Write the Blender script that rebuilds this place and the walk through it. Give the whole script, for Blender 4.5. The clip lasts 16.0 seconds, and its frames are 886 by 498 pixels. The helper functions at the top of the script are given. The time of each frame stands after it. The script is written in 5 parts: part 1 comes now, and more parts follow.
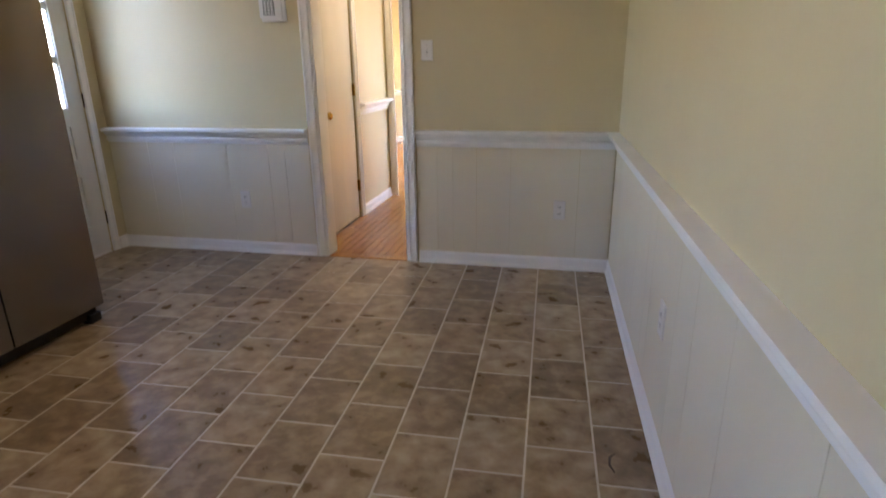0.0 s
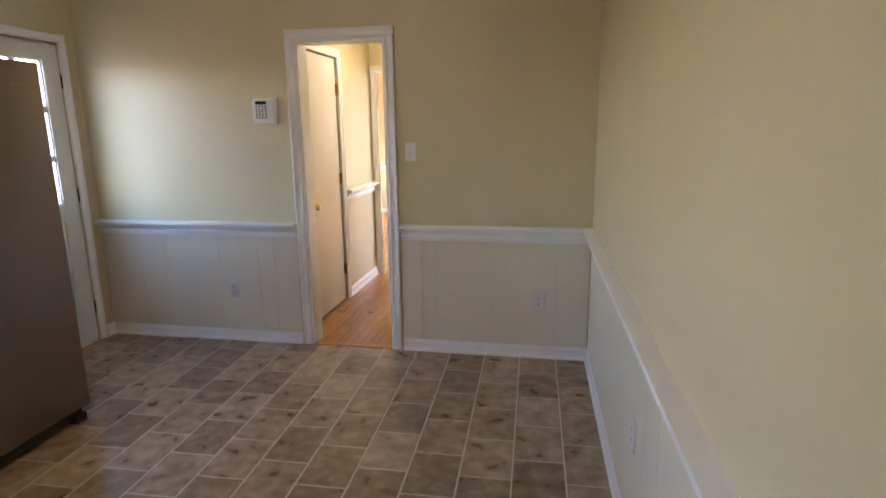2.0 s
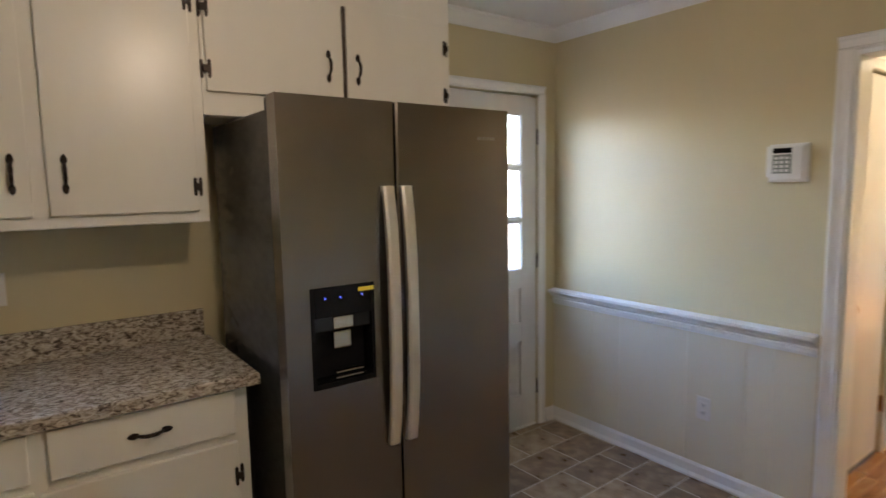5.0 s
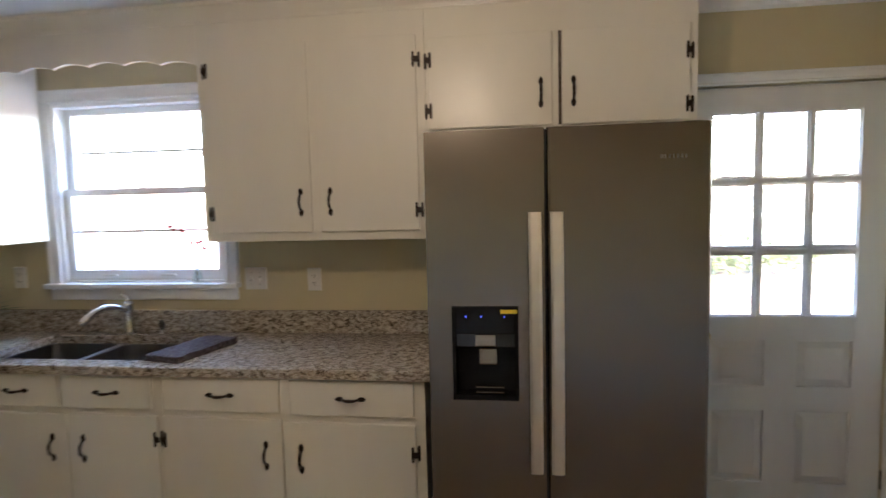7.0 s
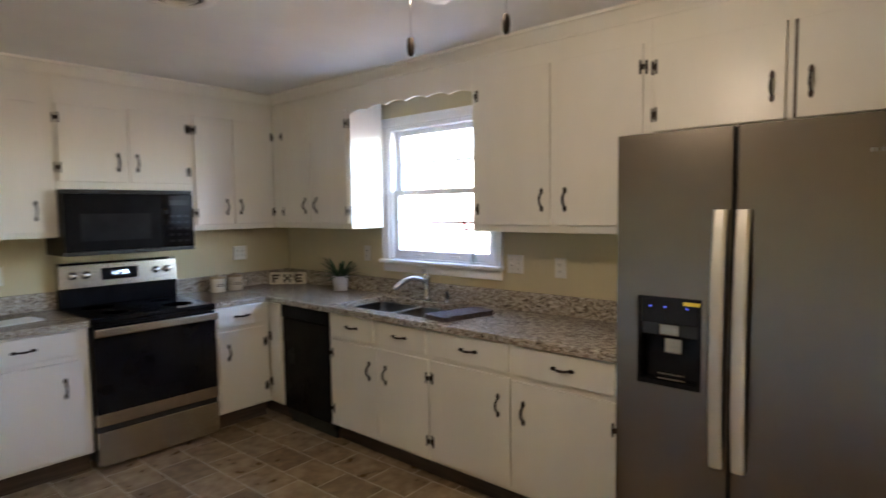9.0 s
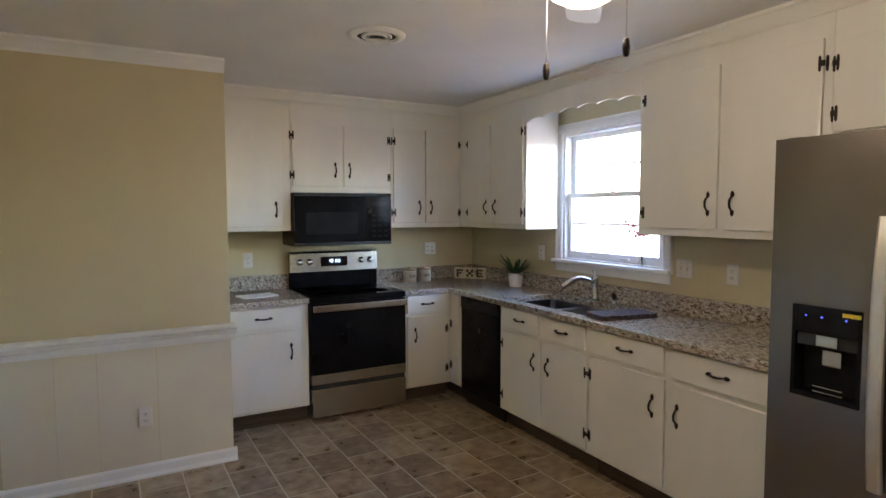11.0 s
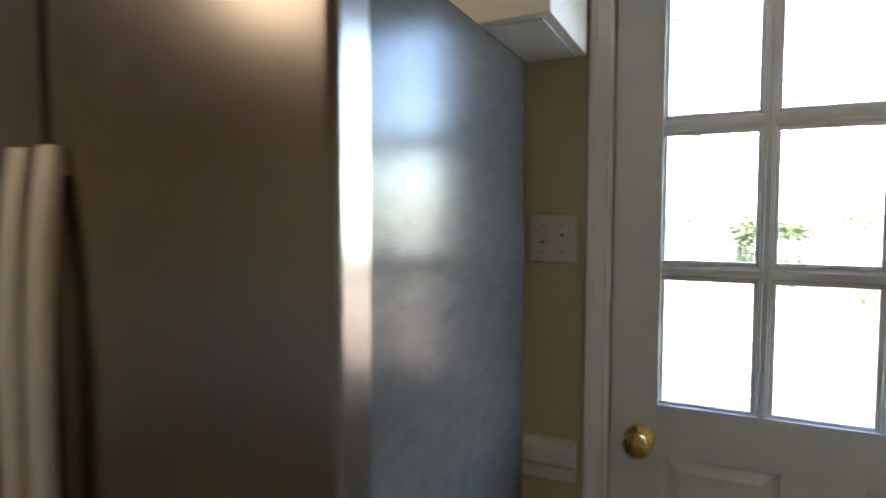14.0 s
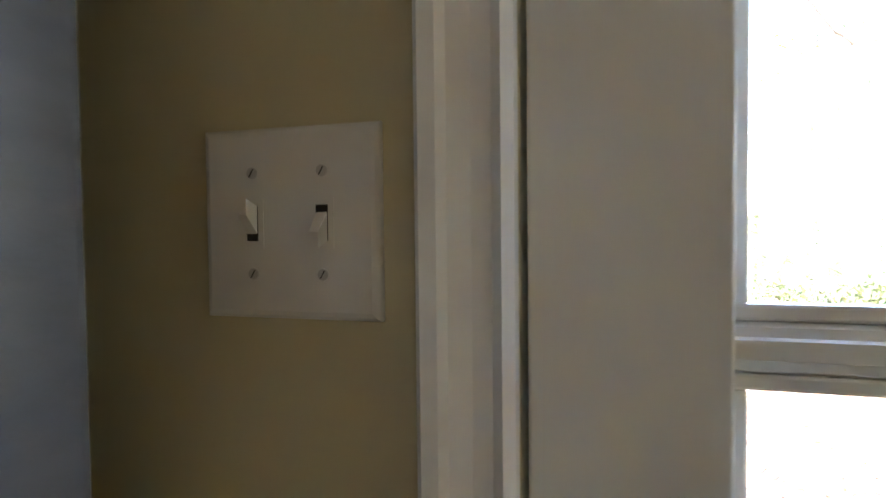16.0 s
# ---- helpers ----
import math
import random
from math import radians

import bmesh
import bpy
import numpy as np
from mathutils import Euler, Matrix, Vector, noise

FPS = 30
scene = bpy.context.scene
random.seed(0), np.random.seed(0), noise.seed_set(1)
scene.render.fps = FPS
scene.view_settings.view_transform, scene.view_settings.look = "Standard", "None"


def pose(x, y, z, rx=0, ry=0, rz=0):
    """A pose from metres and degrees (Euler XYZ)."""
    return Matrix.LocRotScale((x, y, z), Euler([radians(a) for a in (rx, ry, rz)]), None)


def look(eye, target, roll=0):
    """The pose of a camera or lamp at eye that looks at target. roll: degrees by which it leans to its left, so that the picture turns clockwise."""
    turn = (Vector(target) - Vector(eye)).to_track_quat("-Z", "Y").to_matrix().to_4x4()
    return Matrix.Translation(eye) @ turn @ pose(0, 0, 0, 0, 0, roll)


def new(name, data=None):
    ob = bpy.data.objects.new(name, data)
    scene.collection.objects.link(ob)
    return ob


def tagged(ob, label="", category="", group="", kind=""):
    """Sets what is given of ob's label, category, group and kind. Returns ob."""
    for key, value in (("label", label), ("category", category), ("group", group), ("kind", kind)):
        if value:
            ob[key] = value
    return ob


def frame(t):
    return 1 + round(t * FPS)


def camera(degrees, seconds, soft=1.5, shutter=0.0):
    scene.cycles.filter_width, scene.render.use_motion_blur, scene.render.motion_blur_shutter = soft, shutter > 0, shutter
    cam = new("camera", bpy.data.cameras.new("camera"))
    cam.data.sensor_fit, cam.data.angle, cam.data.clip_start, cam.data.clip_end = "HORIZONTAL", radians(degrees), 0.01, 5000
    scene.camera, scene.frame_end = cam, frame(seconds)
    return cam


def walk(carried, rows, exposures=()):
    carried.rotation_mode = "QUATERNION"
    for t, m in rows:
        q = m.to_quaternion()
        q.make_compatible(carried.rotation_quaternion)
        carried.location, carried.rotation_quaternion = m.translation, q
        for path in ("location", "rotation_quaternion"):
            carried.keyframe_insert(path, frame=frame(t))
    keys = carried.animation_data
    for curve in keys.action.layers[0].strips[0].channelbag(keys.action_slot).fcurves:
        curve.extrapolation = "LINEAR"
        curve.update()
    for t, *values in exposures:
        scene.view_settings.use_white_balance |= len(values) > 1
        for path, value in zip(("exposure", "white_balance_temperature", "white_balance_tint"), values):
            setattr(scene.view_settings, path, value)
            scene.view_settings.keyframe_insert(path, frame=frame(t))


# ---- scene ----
cam = camera(75.6, 16.0, shutter=0.5)
EXPOSURE = (
    (0, 5.2, 6200, 21),
    (5, 5.25, 6200, 18),
    (8, 5.28, 6250, 18),
    (9.5, 5.42, 6150, 17),
    (12.5, 5.36, 5950, 14),
    (13.5, 5.43, 6200, 12),
    (14, 5.0, 6300, 13),
    (14.5, 4.3, 6350, 13),
    (15.2, 4.05, 6350, 14),
    (15.6, 4.45, 6450, 14),
    (16, 5.42, 6750, 16),
)
PATH = [
    (0, (0.171, -0.161, 1.248), (-0.232, 1.698, 0.632), -0.8),
    (0.5, (0.209, -0.138, 1.297), (-0.186, 1.669, 0.536), -1.3),
    (1, (0.194, -0.19, 1.369), (-0.176, 1.637, 0.645), -1.1),
    (1.5, (0.237, -0.21, 1.449), (-0.134, 1.666, 0.864), -0.9),
    (2, (0.208, -0.216, 1.491), (-0.158, 1.704, 1.065), -0.8),
    (2.5, (0.184, -0.19, 1.516), (-0.3, 1.721, 1.179), -0.8),
    (3, (0.033, -0.129, 1.484), (-0.66, 1.723, 1.179), -0.7),
    (3.5, (-0.108, -0.019, 1.509), (-1.001, 1.747, 1.221), -0.7),
    (4, (-0.185, 0.224, 1.533), (-1.321, 1.85, 1.28), -1.0),
    (4.5, (-0.344, 0.438, 1.5), (-1.735, 1.857, 1.271), -1.1),
    (5, (-0.499, 0.633, 1.52), (-2.103, 1.807, 1.298), -1.0),
    (7.5, (-0.165, 1.768, 1.568), (-2.069, 1.178, 1.415), -1.3),
    (8, (-0.134, 1.934, 1.559), (-1.945, 1.097, 1.418), -1.0),
    (8.5, (-0.165, 2.092, 1.536), (-1.844, 1.015, 1.398), -0.7),
    (9, (-0.082, 2.176, 1.537), (-1.58, 0.859, 1.396), -0.8),
    (9.5, (0.074, 2.256, 1.536), (-1.207, 0.727, 1.394), -0.5),
    (9.7, (0.111, 2.305, 1.546), (-1.067, 0.694, 1.403), -0.8),
    (12, (-0.414, 2.557, 1.516), (-1.359, 0.8, 1.385), -0.1),
    (12.5, (-0.663, 2.57, 1.456), (-1.857, 0.97, 1.326), -0.1),
    (13, (-0.947, 2.558, 1.437), (-2.444, 1.239, 1.307), -0.0),
    (13.5, (-1.307, 2.584, 1.439), (-2.992, 1.517, 1.302), -0.2),
    (14, (-1.644, 2.54, 1.42), (-3.441, 1.669, 1.31), 0.1),
    (14.5, (-1.971, 2.478, 1.462), (-3.861, 1.843, 1.309), -0.3),
    (15, (-2.249, 2.47, 1.415), (-4.161, 1.884, 1.35), 0.1),
    (15.5, (-2.551, 2.414, 1.373), (-4.466, 1.836, 1.358), -0.2),
    (16, (-2.676, 2.364, 1.366), (-4.596, 1.808, 1.3), -0.6),
]
walk(cam, [(t, look(eye, target, roll)) for t, eye, target, roll in PATH], EXPOSURE)

# ---- light ----
world = bpy.data.worlds.new("sky")
scene.world = world
world.use_nodes = True
wn = world.node_tree
sky = wn.nodes.new("ShaderNodeTexSky")
sky.sky_type = "NISHITA"
sky.sun_disc = False
sky.sun_elevation = radians(38)
sky.sun_rotation = radians(120)
wn.links.new(sky.outputs[0], wn.nodes["Background"].inputs[0])
wn.nodes["Background"].inputs[1].default_value = 0.15
sun = new("sun", bpy.data.lights.new("sun", "SUN"))
sun.data.energy, sun.data.angle, sun.data.color = 2.0, radians(0.5), (1.0, 0.93, 0.82)
sun.matrix_world = look((20, -11.5, 18), (0, 0, 0))


def point_lamp(name, place, watts, radius, color):
    ob = new(name, bpy.data.lights.new(name, "POINT"))
    ob.data.energy, ob.data.shadow_soft_size, ob.data.color = watts, radius, color
    ob.location = place
    return ob


point_lamp("ceiling_bulb", (-1.235, 1.22, 2.19), 0.38, 0.06, (1.0, 0.80, 0.56))
point_lamp("hall_bulb", (-1.0, 4.35, 2.24), 0.32, 0.06, (1.0, 0.84, 0.54))
# added area lamp brightens the far room as daylight from an unseen, assumed window
assumed_window = new("assumed_window_light", bpy.data.lights.new("assumed_window_light", "AREA"))
assumed_window.data.shape, assumed_window.data.size, assumed_window.data.size_y, assumed_window.data.energy = "RECTANGLE", 1.6, 1.3, 1.2
assumed_window.matrix_world = look((0.95, 7.4, 1.5), (-2, 7.6, 0.9))

# ---- materials ----


def ramp_set(node, stops):
    e = node.color_ramp.elements
    while len(e) < len(stops):
        e.new(0.5)
    for i, (p, c) in enumerate(stops):
        e[i].position, e[i].color = p, (*c, 1)


def mat(name, stops, rough=0.5, metal=0.0, scale=8.0, detail=6.0, bump=0.0, bump_scale=60.0, stretch=(1, 1, 1),
        piece=0.0, island=False, coat=0.0, rough_var=0.0, distortion=0.0, spec=0.5):
    """Noise-coloured surface: stops of a colour ramp over noise; piece shifts the noise and value per object or island."""
    m = bpy.data.materials.new(name)
    m.use_nodes = True
    n, l = m.node_tree.nodes, m.node_tree.links
    b = n["Principled BSDF"]
    b.inputs["Roughness"].default_value, b.inputs["Metallic"].default_value = rough, metal
    b.inputs["Coat Weight"].default_value = coat
    b.inputs["Specular IOR Level"].default_value = spec
    geo = n.new("ShaderNodeTexCoord")
    mp = n.new("ShaderNodeMapping")
    mp.inputs["Scale"].default_value = stretch
    l.new(geo.outputs["Object"], mp.inputs["Vector"])
    vec = mp.outputs["Vector"]
    rnd = None
    if piece:
        src = n.new("ShaderNodeNewGeometry" if island else "ShaderNodeObjectInfo")
        rnd = src.outputs["Random Per Island" if island else "Random"]
        add = n.new("ShaderNodeVectorMath")
        sc = n.new("ShaderNodeMath")
        sc.operation, sc.inputs[1].default_value = "MULTIPLY", 37.0
        l.new(rnd, sc.inputs[0])
        l.new(vec, add.inputs[0])
        l.new(sc.outputs[0], add.inputs[1])
        vec = add.outputs[0]
    t = n.new("ShaderNodeTexNoise")
    t.inputs["Scale"].default_value, t.inputs["Detail"].default_value = scale, detail
    t.inputs["Distortion"].default_value = distortion
    l.new(vec, t.inputs["Vector"])
    r = n.new("ShaderNodeValToRGB")
    ramp_set(r, stops)
    fac = t.outputs["Fac"]
    if piece:
        ma = n.new("ShaderNodeMath")
        ma.operation, ma.inputs[1].default_value, ma.inputs[2].default_value = "MULTIPLY_ADD", piece, -piece / 2
        l.new(rnd, ma.inputs[0])
        ad = n.new("ShaderNodeMath")
        ad.operation = "ADD"
        l.new(ma.outputs[0], ad.inputs[0])
        l.new(fac, ad.inputs[1])
        fac = ad.outputs[0]
    l.new(fac, r.inputs[0])
    l.new(r.outputs[0], b.inputs["Base Color"])
    if rough_var:
        rm = n.new("ShaderNodeMapRange")
        rm.inputs["From Min"].default_value, rm.inputs["From Max"].default_value = 0.3, 0.7
        rm.inputs["To Min"].default_value, rm.inputs["To Max"].default_value = rough - rough_var, rough + rough_var
        l.new(t.outputs["Fac"], rm.inputs["Value"])
        l.new(rm.outputs[0], b.inputs["Roughness"])
    if bump:
        t2 = n.new("ShaderNodeTexNoise")
        t2.inputs["Scale"].default_value, t2.inputs["Detail"].default_value = bump_scale, 3
        l.new(vec, t2.inputs["Vector"])
        bp = n.new("ShaderNodeBump")
        bp.inputs["Strength"].default_value, bp.inputs["Distance"].default_value = bump, 0.004
        l.new(t2.outputs["Fac"], bp.inputs["Height"])
        l.new(bp.outputs[0], b.inputs["Normal"])
    return m


def glow(name, color, strength):
    m = bpy.data.materials.new(name)
    m.use_nodes = True
    b = m.node_tree.nodes["Principled BSDF"]
    b.inputs["Base Color"].default_value = (*color, 1)
    b.inputs["Emission Color"].default_value = (*color, 1)
    b.inputs["Emission Strength"].default_value = strength
    return m


def glass_mat(name, color=(1, 1, 1), rough=0.0):
    m = bpy.data.materials.new(name)
    m.use_nodes = True
    n, l = m.node_tree.nodes, m.node_tree.links
    n.remove(n["Principled BSDF"])
    tr, gl, mx, fr = (n.new("ShaderNodeBsdfTransparent"), n.new("ShaderNodeBsdfGlossy"), n.new("ShaderNodeMixShader"), n.new("ShaderNodeLayerWeight"))
    tr.inputs[0].default_value = (*color, 1)
    gl.inputs["Roughness"].default_value = rough
    pw_, mr = n.new("ShaderNodeMath"), n.new("ShaderNodeMath")
    pw_.operation, pw_.inputs[1].default_value = "POWER", 4.0
    mr.operation, mr.inputs[1].default_value, mr.inputs[2].default_value = "MULTIPLY_ADD", 0.5, 0.03
    l.new(fr.outputs["Facing"], pw_.inputs[0])
    l.new(pw_.outputs[0], mr.inputs[0])
    l.new(mr.outputs[0], mx.inputs[0])
    l.new(tr.outputs[0], mx.inputs[1])
    l.new(gl.outputs[0], mx.inputs[2])
    l.new(mx.outputs[0], n["Material Output"].inputs["Surface"])
    return m


WALL = mat("wall_paint", [(0.3, (0.600, 0.523, 0.326)), (0.7, (0.640, 0.562, 0.360))], 0.42, scale=1.5, bump=0.06, bump_scale=90, stretch=(1, 1, 0.4))
PANEL = mat("cream_panel_paint", [(0.3, (0.735, 0.685, 0.545)), (0.7, (0.775, 0.725, 0.585))], 0.38, scale=2.5, bump=0.06, bump_scale=70, stretch=(1, 1, 0.3))
TRIM = mat("trim_paint", [(0.3, (0.83, 0.83, 0.83)), (0.7, (0.88, 0.88, 0.88))], 0.35, scale=5, bump=0.05, bump_scale=40)
CAB = mat("cabinet_paint", [(0.3, (0.81, 0.785, 0.715)), (0.7, (0.86, 0.835, 0.765))], 0.30, scale=4, bump=0.05, bump_scale=30, stretch=(1, 1, 0.3))
CEIL = mat("ceiling_paint", [(0.3, (0.80, 0.785, 0.765)), (0.7, (0.85, 0.835, 0.815))], 0.8, scale=3, bump=0.1, bump_scale=150)
DOORP = mat("door_paint", [(0.3, (0.70, 0.70, 0.69)), (0.7, (0.77, 0.77, 0.76))], 0.35, scale=6, bump=0.08, bump_scale=25, stretch=(1, 1, 0.25))
TILE = mat("stone_tile", [(0.28, (0.178, 0.122, 0.069)), (0.42, (0.238, 0.166, 0.097)), (0.52, (0.312, 0.226, 0.137)), (0.64, (0.380, 0.290, 0.186)), (0.82, (0.48, 0.39, 0.27))],
           0.33, scale=13, detail=12, bump=0.22, bump_scale=26, piece=0.26, rough_var=0.07, distortion=0.2)
GROUT = mat("grout", [(0.3, (0.54, 0.48, 0.40)), (0.7, (0.66, 0.60, 0.51))], 0.7, scale=14)
GRANITE = mat("granite", [(0.33, (0.07, 0.058, 0.048)), (0.42, (0.23, 0.185, 0.145)), (0.50, (0.42, 0.365, 0.30)), (0.64, (0.64, 0.59, 0.51))],
              0.14, scale=84, detail=9, distortion=1.1, stretch=(1, 0.5, 1))
STEEL = mat("stainless_steel", [(0.3, (0.235, 0.209, 0.190)), (0.7, (0.245, 0.219, 0.199))], 0.25, 1.0, scale=20, stretch=(1, 1, 30), detail=3, bump=0.03, bump_scale=30)
STEEL2 = mat("brushed_steel", [(0.35, (0.46, 0.42, 0.37)), (0.65, (0.54, 0.50, 0.44))], 0.27, 1.0, scale=6, stretch=(1, 1, 60), detail=2)
HANDLE = mat("pale_steel", [(0.3, (0.72, 0.69, 0.64)), (0.7, (0.76, 0.73, 0.68))], 0.42, 0.85, scale=10)
SIDE = mat("textured_grey_metal", [(0.3, (0.075, 0.070, 0.063)), (0.7, (0.095, 0.089, 0.080))], 0.21, 0.0, scale=18, bump=0.09, bump_scale=80, stretch=(1, 1, 2.2), spec=0.22)
SINK = mat("sink_steel", [(0.3, (0.27, 0.258, 0.24)), (0.7, (0.34, 0.325, 0.305))], 0.36, 1.0, scale=20)
CHROME = mat("satin_nickel", [(0.3, (0.62, 0.62, 0.62)), (0.7, (0.70, 0.70, 0.70))], 0.16, 1.0, scale=10)
BLACK = mat("black_enamel", [(0.3, (0.008, 0.008, 0.009)), (0.7, (0.012, 0.012, 0.013))], 0.24, scale=9, spec=0.10)
BLACKG = mat("black_glass", [(0.3, (0.006, 0.006, 0.007)), (0.7, (0.009, 0.009, 0.010))], 0.07, scale=5, spec=0.25)
BLACKM = mat("black_plastic", [(0.3, (0.012, 0.012, 0.013)), (0.7, (0.022, 0.022, 0.023))], 0.45, scale=30)
GREYG = mat("smoked_window", [(0.3, (0.018, 0.018, 0.019)), (0.7, (0.025, 0.025, 0.027))], 0.10, scale=8)
IRON = mat("dark_iron", [(0.3, (0.018, 0.013, 0.011)), (0.7, (0.045, 0.032, 0.025))], 0.38, 0.7, scale=60, bump=0.2, bump_scale=200)
BRASS = mat("brass", [(0.3, (0.62, 0.42, 0.12)), (0.7, (0.74, 0.53, 0.19))], 0.18, 1.0, scale=30)
PLATE = mat("plate_plastic", [(0.3, (0.74, 0.72, 0.68)), (0.7, (0.78, 0.76, 0.72))], 0.38, scale=20)
SCREWM = mat("screw_paint", [(0.3, (0.50, 0.48, 0.45)), (0.7, (0.58, 0.56, 0.52))], 0.35, scale=60)
SLOT = mat("dark_slot", [(0.3, (0.02, 0.018, 0.016)), (0.7, (0.05, 0.045, 0.04))], 0.6, scale=40)
WOOD = mat("oak_floor", [(0.3, (0.27, 0.105, 0.022)), (0.55, (0.39, 0.170, 0.040)), (0.75, (0.48, 0.235, 0.066))], 0.24, scale=9, detail=8, stretch=(8, 0.8, 1), piece=0.25, bump=0.05, bump_scale=40)
WOODFAR = mat("oak_floor_far", [(0.3, (0.30, 0.135, 0.045)), (0.55, (0.42, 0.21, 0.085)), (0.75, (0.52, 0.29, 0.13))], 0.26, scale=9, detail=8, stretch=(8, 0.8, 1), piece=0.25, island=True)
# dark brown for toe kicks and subfloor, and for shade between two doors
KICKGAP = mat("kick_brown_and_gap_shade", [(0.3, (0.05, 0.035, 0.025)), (0.7, (0.10, 0.07, 0.05))], 0.6, scale=12, stretch=(0.3, 0.3, 4))
CERAMIC = mat("white_ceramic", [(0.3, (0.78, 0.77, 0.75)), (0.7, (0.83, 0.82, 0.80))], 0.22, scale=6)
LEAF = mat("plant_leaf", [(0.3, (0.020, 0.065, 0.028)), (0.7, (0.075, 0.17, 0.06))], 0.45, scale=30, piece=0.3, island=True)
JAR = mat("cream_stoneware", [(0.3, (0.58, 0.50, 0.38)), (0.7, (0.66, 0.58, 0.45))], 0.45, scale=14)
JARLID = mat("pale_wood_lid", [(0.3, (0.42, 0.31, 0.19)), (0.7, (0.52, 0.40, 0.26))], 0.5, scale=20, stretch=(1, 6, 1))
SIGN = mat("cream_sign_paint", [(0.36, (0.40, 0.33, 0.24)), (0.44, (0.72, 0.66, 0.53)), (0.8, (0.80, 0.75, 0.62))], 0.55, scale=14)
BROWN = mat("dark_brown_print", [(0.3, (0.05, 0.035, 0.025)), (0.7, (0.10, 0.07, 0.05))], 0.55, scale=20)
TOWEL = mat("mauve_towel", [(0.3, (0.045, 0.032, 0.034)), (0.5, (0.10, 0.078, 0.080)), (0.75, (0.20, 0.17, 0.165))], 0.95, scale=45, bump=1.0, bump_scale=220, stretch=(1, 2.5, 1))
RED = mat("red_petals", [(0.3, (0.22, 0.006, 0.018)), (0.7, (0.40, 0.02, 0.05))], 0.5, scale=30)
STEM = mat("brown_stem", [(0.3, (0.10, 0.06, 0.035)), (0.7, (0.16, 0.10, 0.06))], 0.7, scale=30)
SCREEN = mat("lcd_grey", [(0.3, (0.20, 0.22, 0.19)), (0.7, (0.26, 0.28, 0.25))], 0.3, scale=20)
YELLOW = mat("yellow_label", [(0.3, (0.72, 0.55, 0.03)), (0.7, (0.80, 0.62, 0.05))], 0.5, scale=20)
GLASS = glass_mat("window_glass")
VASE = glass_mat("vase_glass", (0.92, 0.95, 0.94), 0.02)
LAMP = glow("lamp_glass", (1.0, 0.78, 0.50), 0.22)
DIGIT = glow("display_digits", (0.65, 0.85, 1.0), 0.2)
BLUE = glow("blue_indicator", (0.10, 0.15, 1.0), 0.05)
CARD = mat("paper_sheet", [(0.3, (0.70, 0.70, 0.70)), (0.7, (0.76, 0.76, 0.76))], 0.6, scale=10)
GROUND = mat("leafy_ground", [(0.3, (0.10, 0.070, 0.042)), (0.5, (0.18, 0.135, 0.085)), (0.7, (0.26, 0.21, 0.145))], 0.95, scale=2.2, detail=10, bump=0.6, bump_scale=14)
DRYLEAF = mat("dry_leaves", [(0.25, (0.10, 0.035, 0.014)), (0.5, (0.24, 0.12, 0.05)), (0.8, (0.48, 0.33, 0.19))], 0.8, scale=5, piece=0.9, island=True)
BARK = mat("bark", [(0.3, (0.03, 0.025, 0.02)), (0.7, (0.10, 0.085, 0.07))], 0.9, scale=9, bump=0.8, bump_scale=14, stretch=(1, 1, 0.2))
FOL = mat("foliage", [(0.3, (0.022, 0.040, 0.014)), (0.6, (0.045, 0.07, 0.024)), (0.8, (0.10, 0.10, 0.035))], 0.7, scale=6, piece=0.7, island=True)
FOLY = mat("autumn_foliage", [(0.3, (0.16, 0.13, 0.03)), (0.6, (0.26, 0.20, 0.05)), (0.8, (0.34, 0.26, 0.08))], 0.7, scale=6, piece=0.7, island=True)
WATER = mat("pond_water", [(0.3, (0.02, 0.025, 0.02)), (0.7, (0.03, 0.035, 0.03))], 0.08, scale=1, bump=0.1, bump_scale=3)
SIDING = mat("exterior_siding", [(0.3, (0.50, 0.48, 0.44)), (0.7, (0.56, 0.54, 0.50))], 0.7, scale=4)

# ---- mesh helpers ----


def W3(x, y, z):
    return (x, y, z)


def on_west(x0):
    """Along a west face: u runs north, v stands out into the room."""
    return lambda u, v, z: (x0 + v, u, z)


def on_south(y0):
    return lambda u, v, z: (u, y0 + v, z)


def on_north(y0):
    return lambda u, v, z: (u, y0 - v, z)


def on_east(x0):
    """Along the east wall, which runs a little out of square."""
    return lambda u, v, z: (x0 - v + SKEW * (YN - u), u, z)


def box(bm, a, b, T=W3, bevel=0.0):
    """A box from corner a to corner b in the frame T, with chamfered edges."""
    lo = [min(p, q) for p, q in zip(a, b)]
    hi = [max(p, q) for p, q in zip(a, b)]
    vs = [bm.verts.new(T(x, y, z)) for z in (lo[2], hi[2]) for y in (lo[1], hi[1]) for x in (lo[0], hi[0])]
    fs = [bm.faces.new([vs[i] for i in q]) for q in ((0, 1, 3, 2), (4, 6, 7, 5), (0, 4, 5, 1), (2, 3, 7, 6), (0, 2, 6, 4), (1, 5, 7, 3))]
    if bevel:
        es = {e for f in fs for e in f.edges}
        bmesh.ops.bevel(bm, geom=list(es), offset=bevel, segments=2, affect="EDGES", profile=0.6)
    return bm


def prism(bm, pts, d0, d1, place):
    """Extrudes the outline pts (p, q) from d0 to d1; place(p, q, d) gives the point."""
    a = [bm.verts.new(place(p, q, d0)) for p, q in pts]
    b = [bm.verts.new(place(p, q, d1)) for p, q in pts]
    n = len(pts)
    bm.faces.new(a)
    bm.faces.new(b[::-1])
    for i in range(n):
        bm.faces.new((a[i], a[(i + 1) % n], b[(i + 1) % n], b[i]))
    return bm


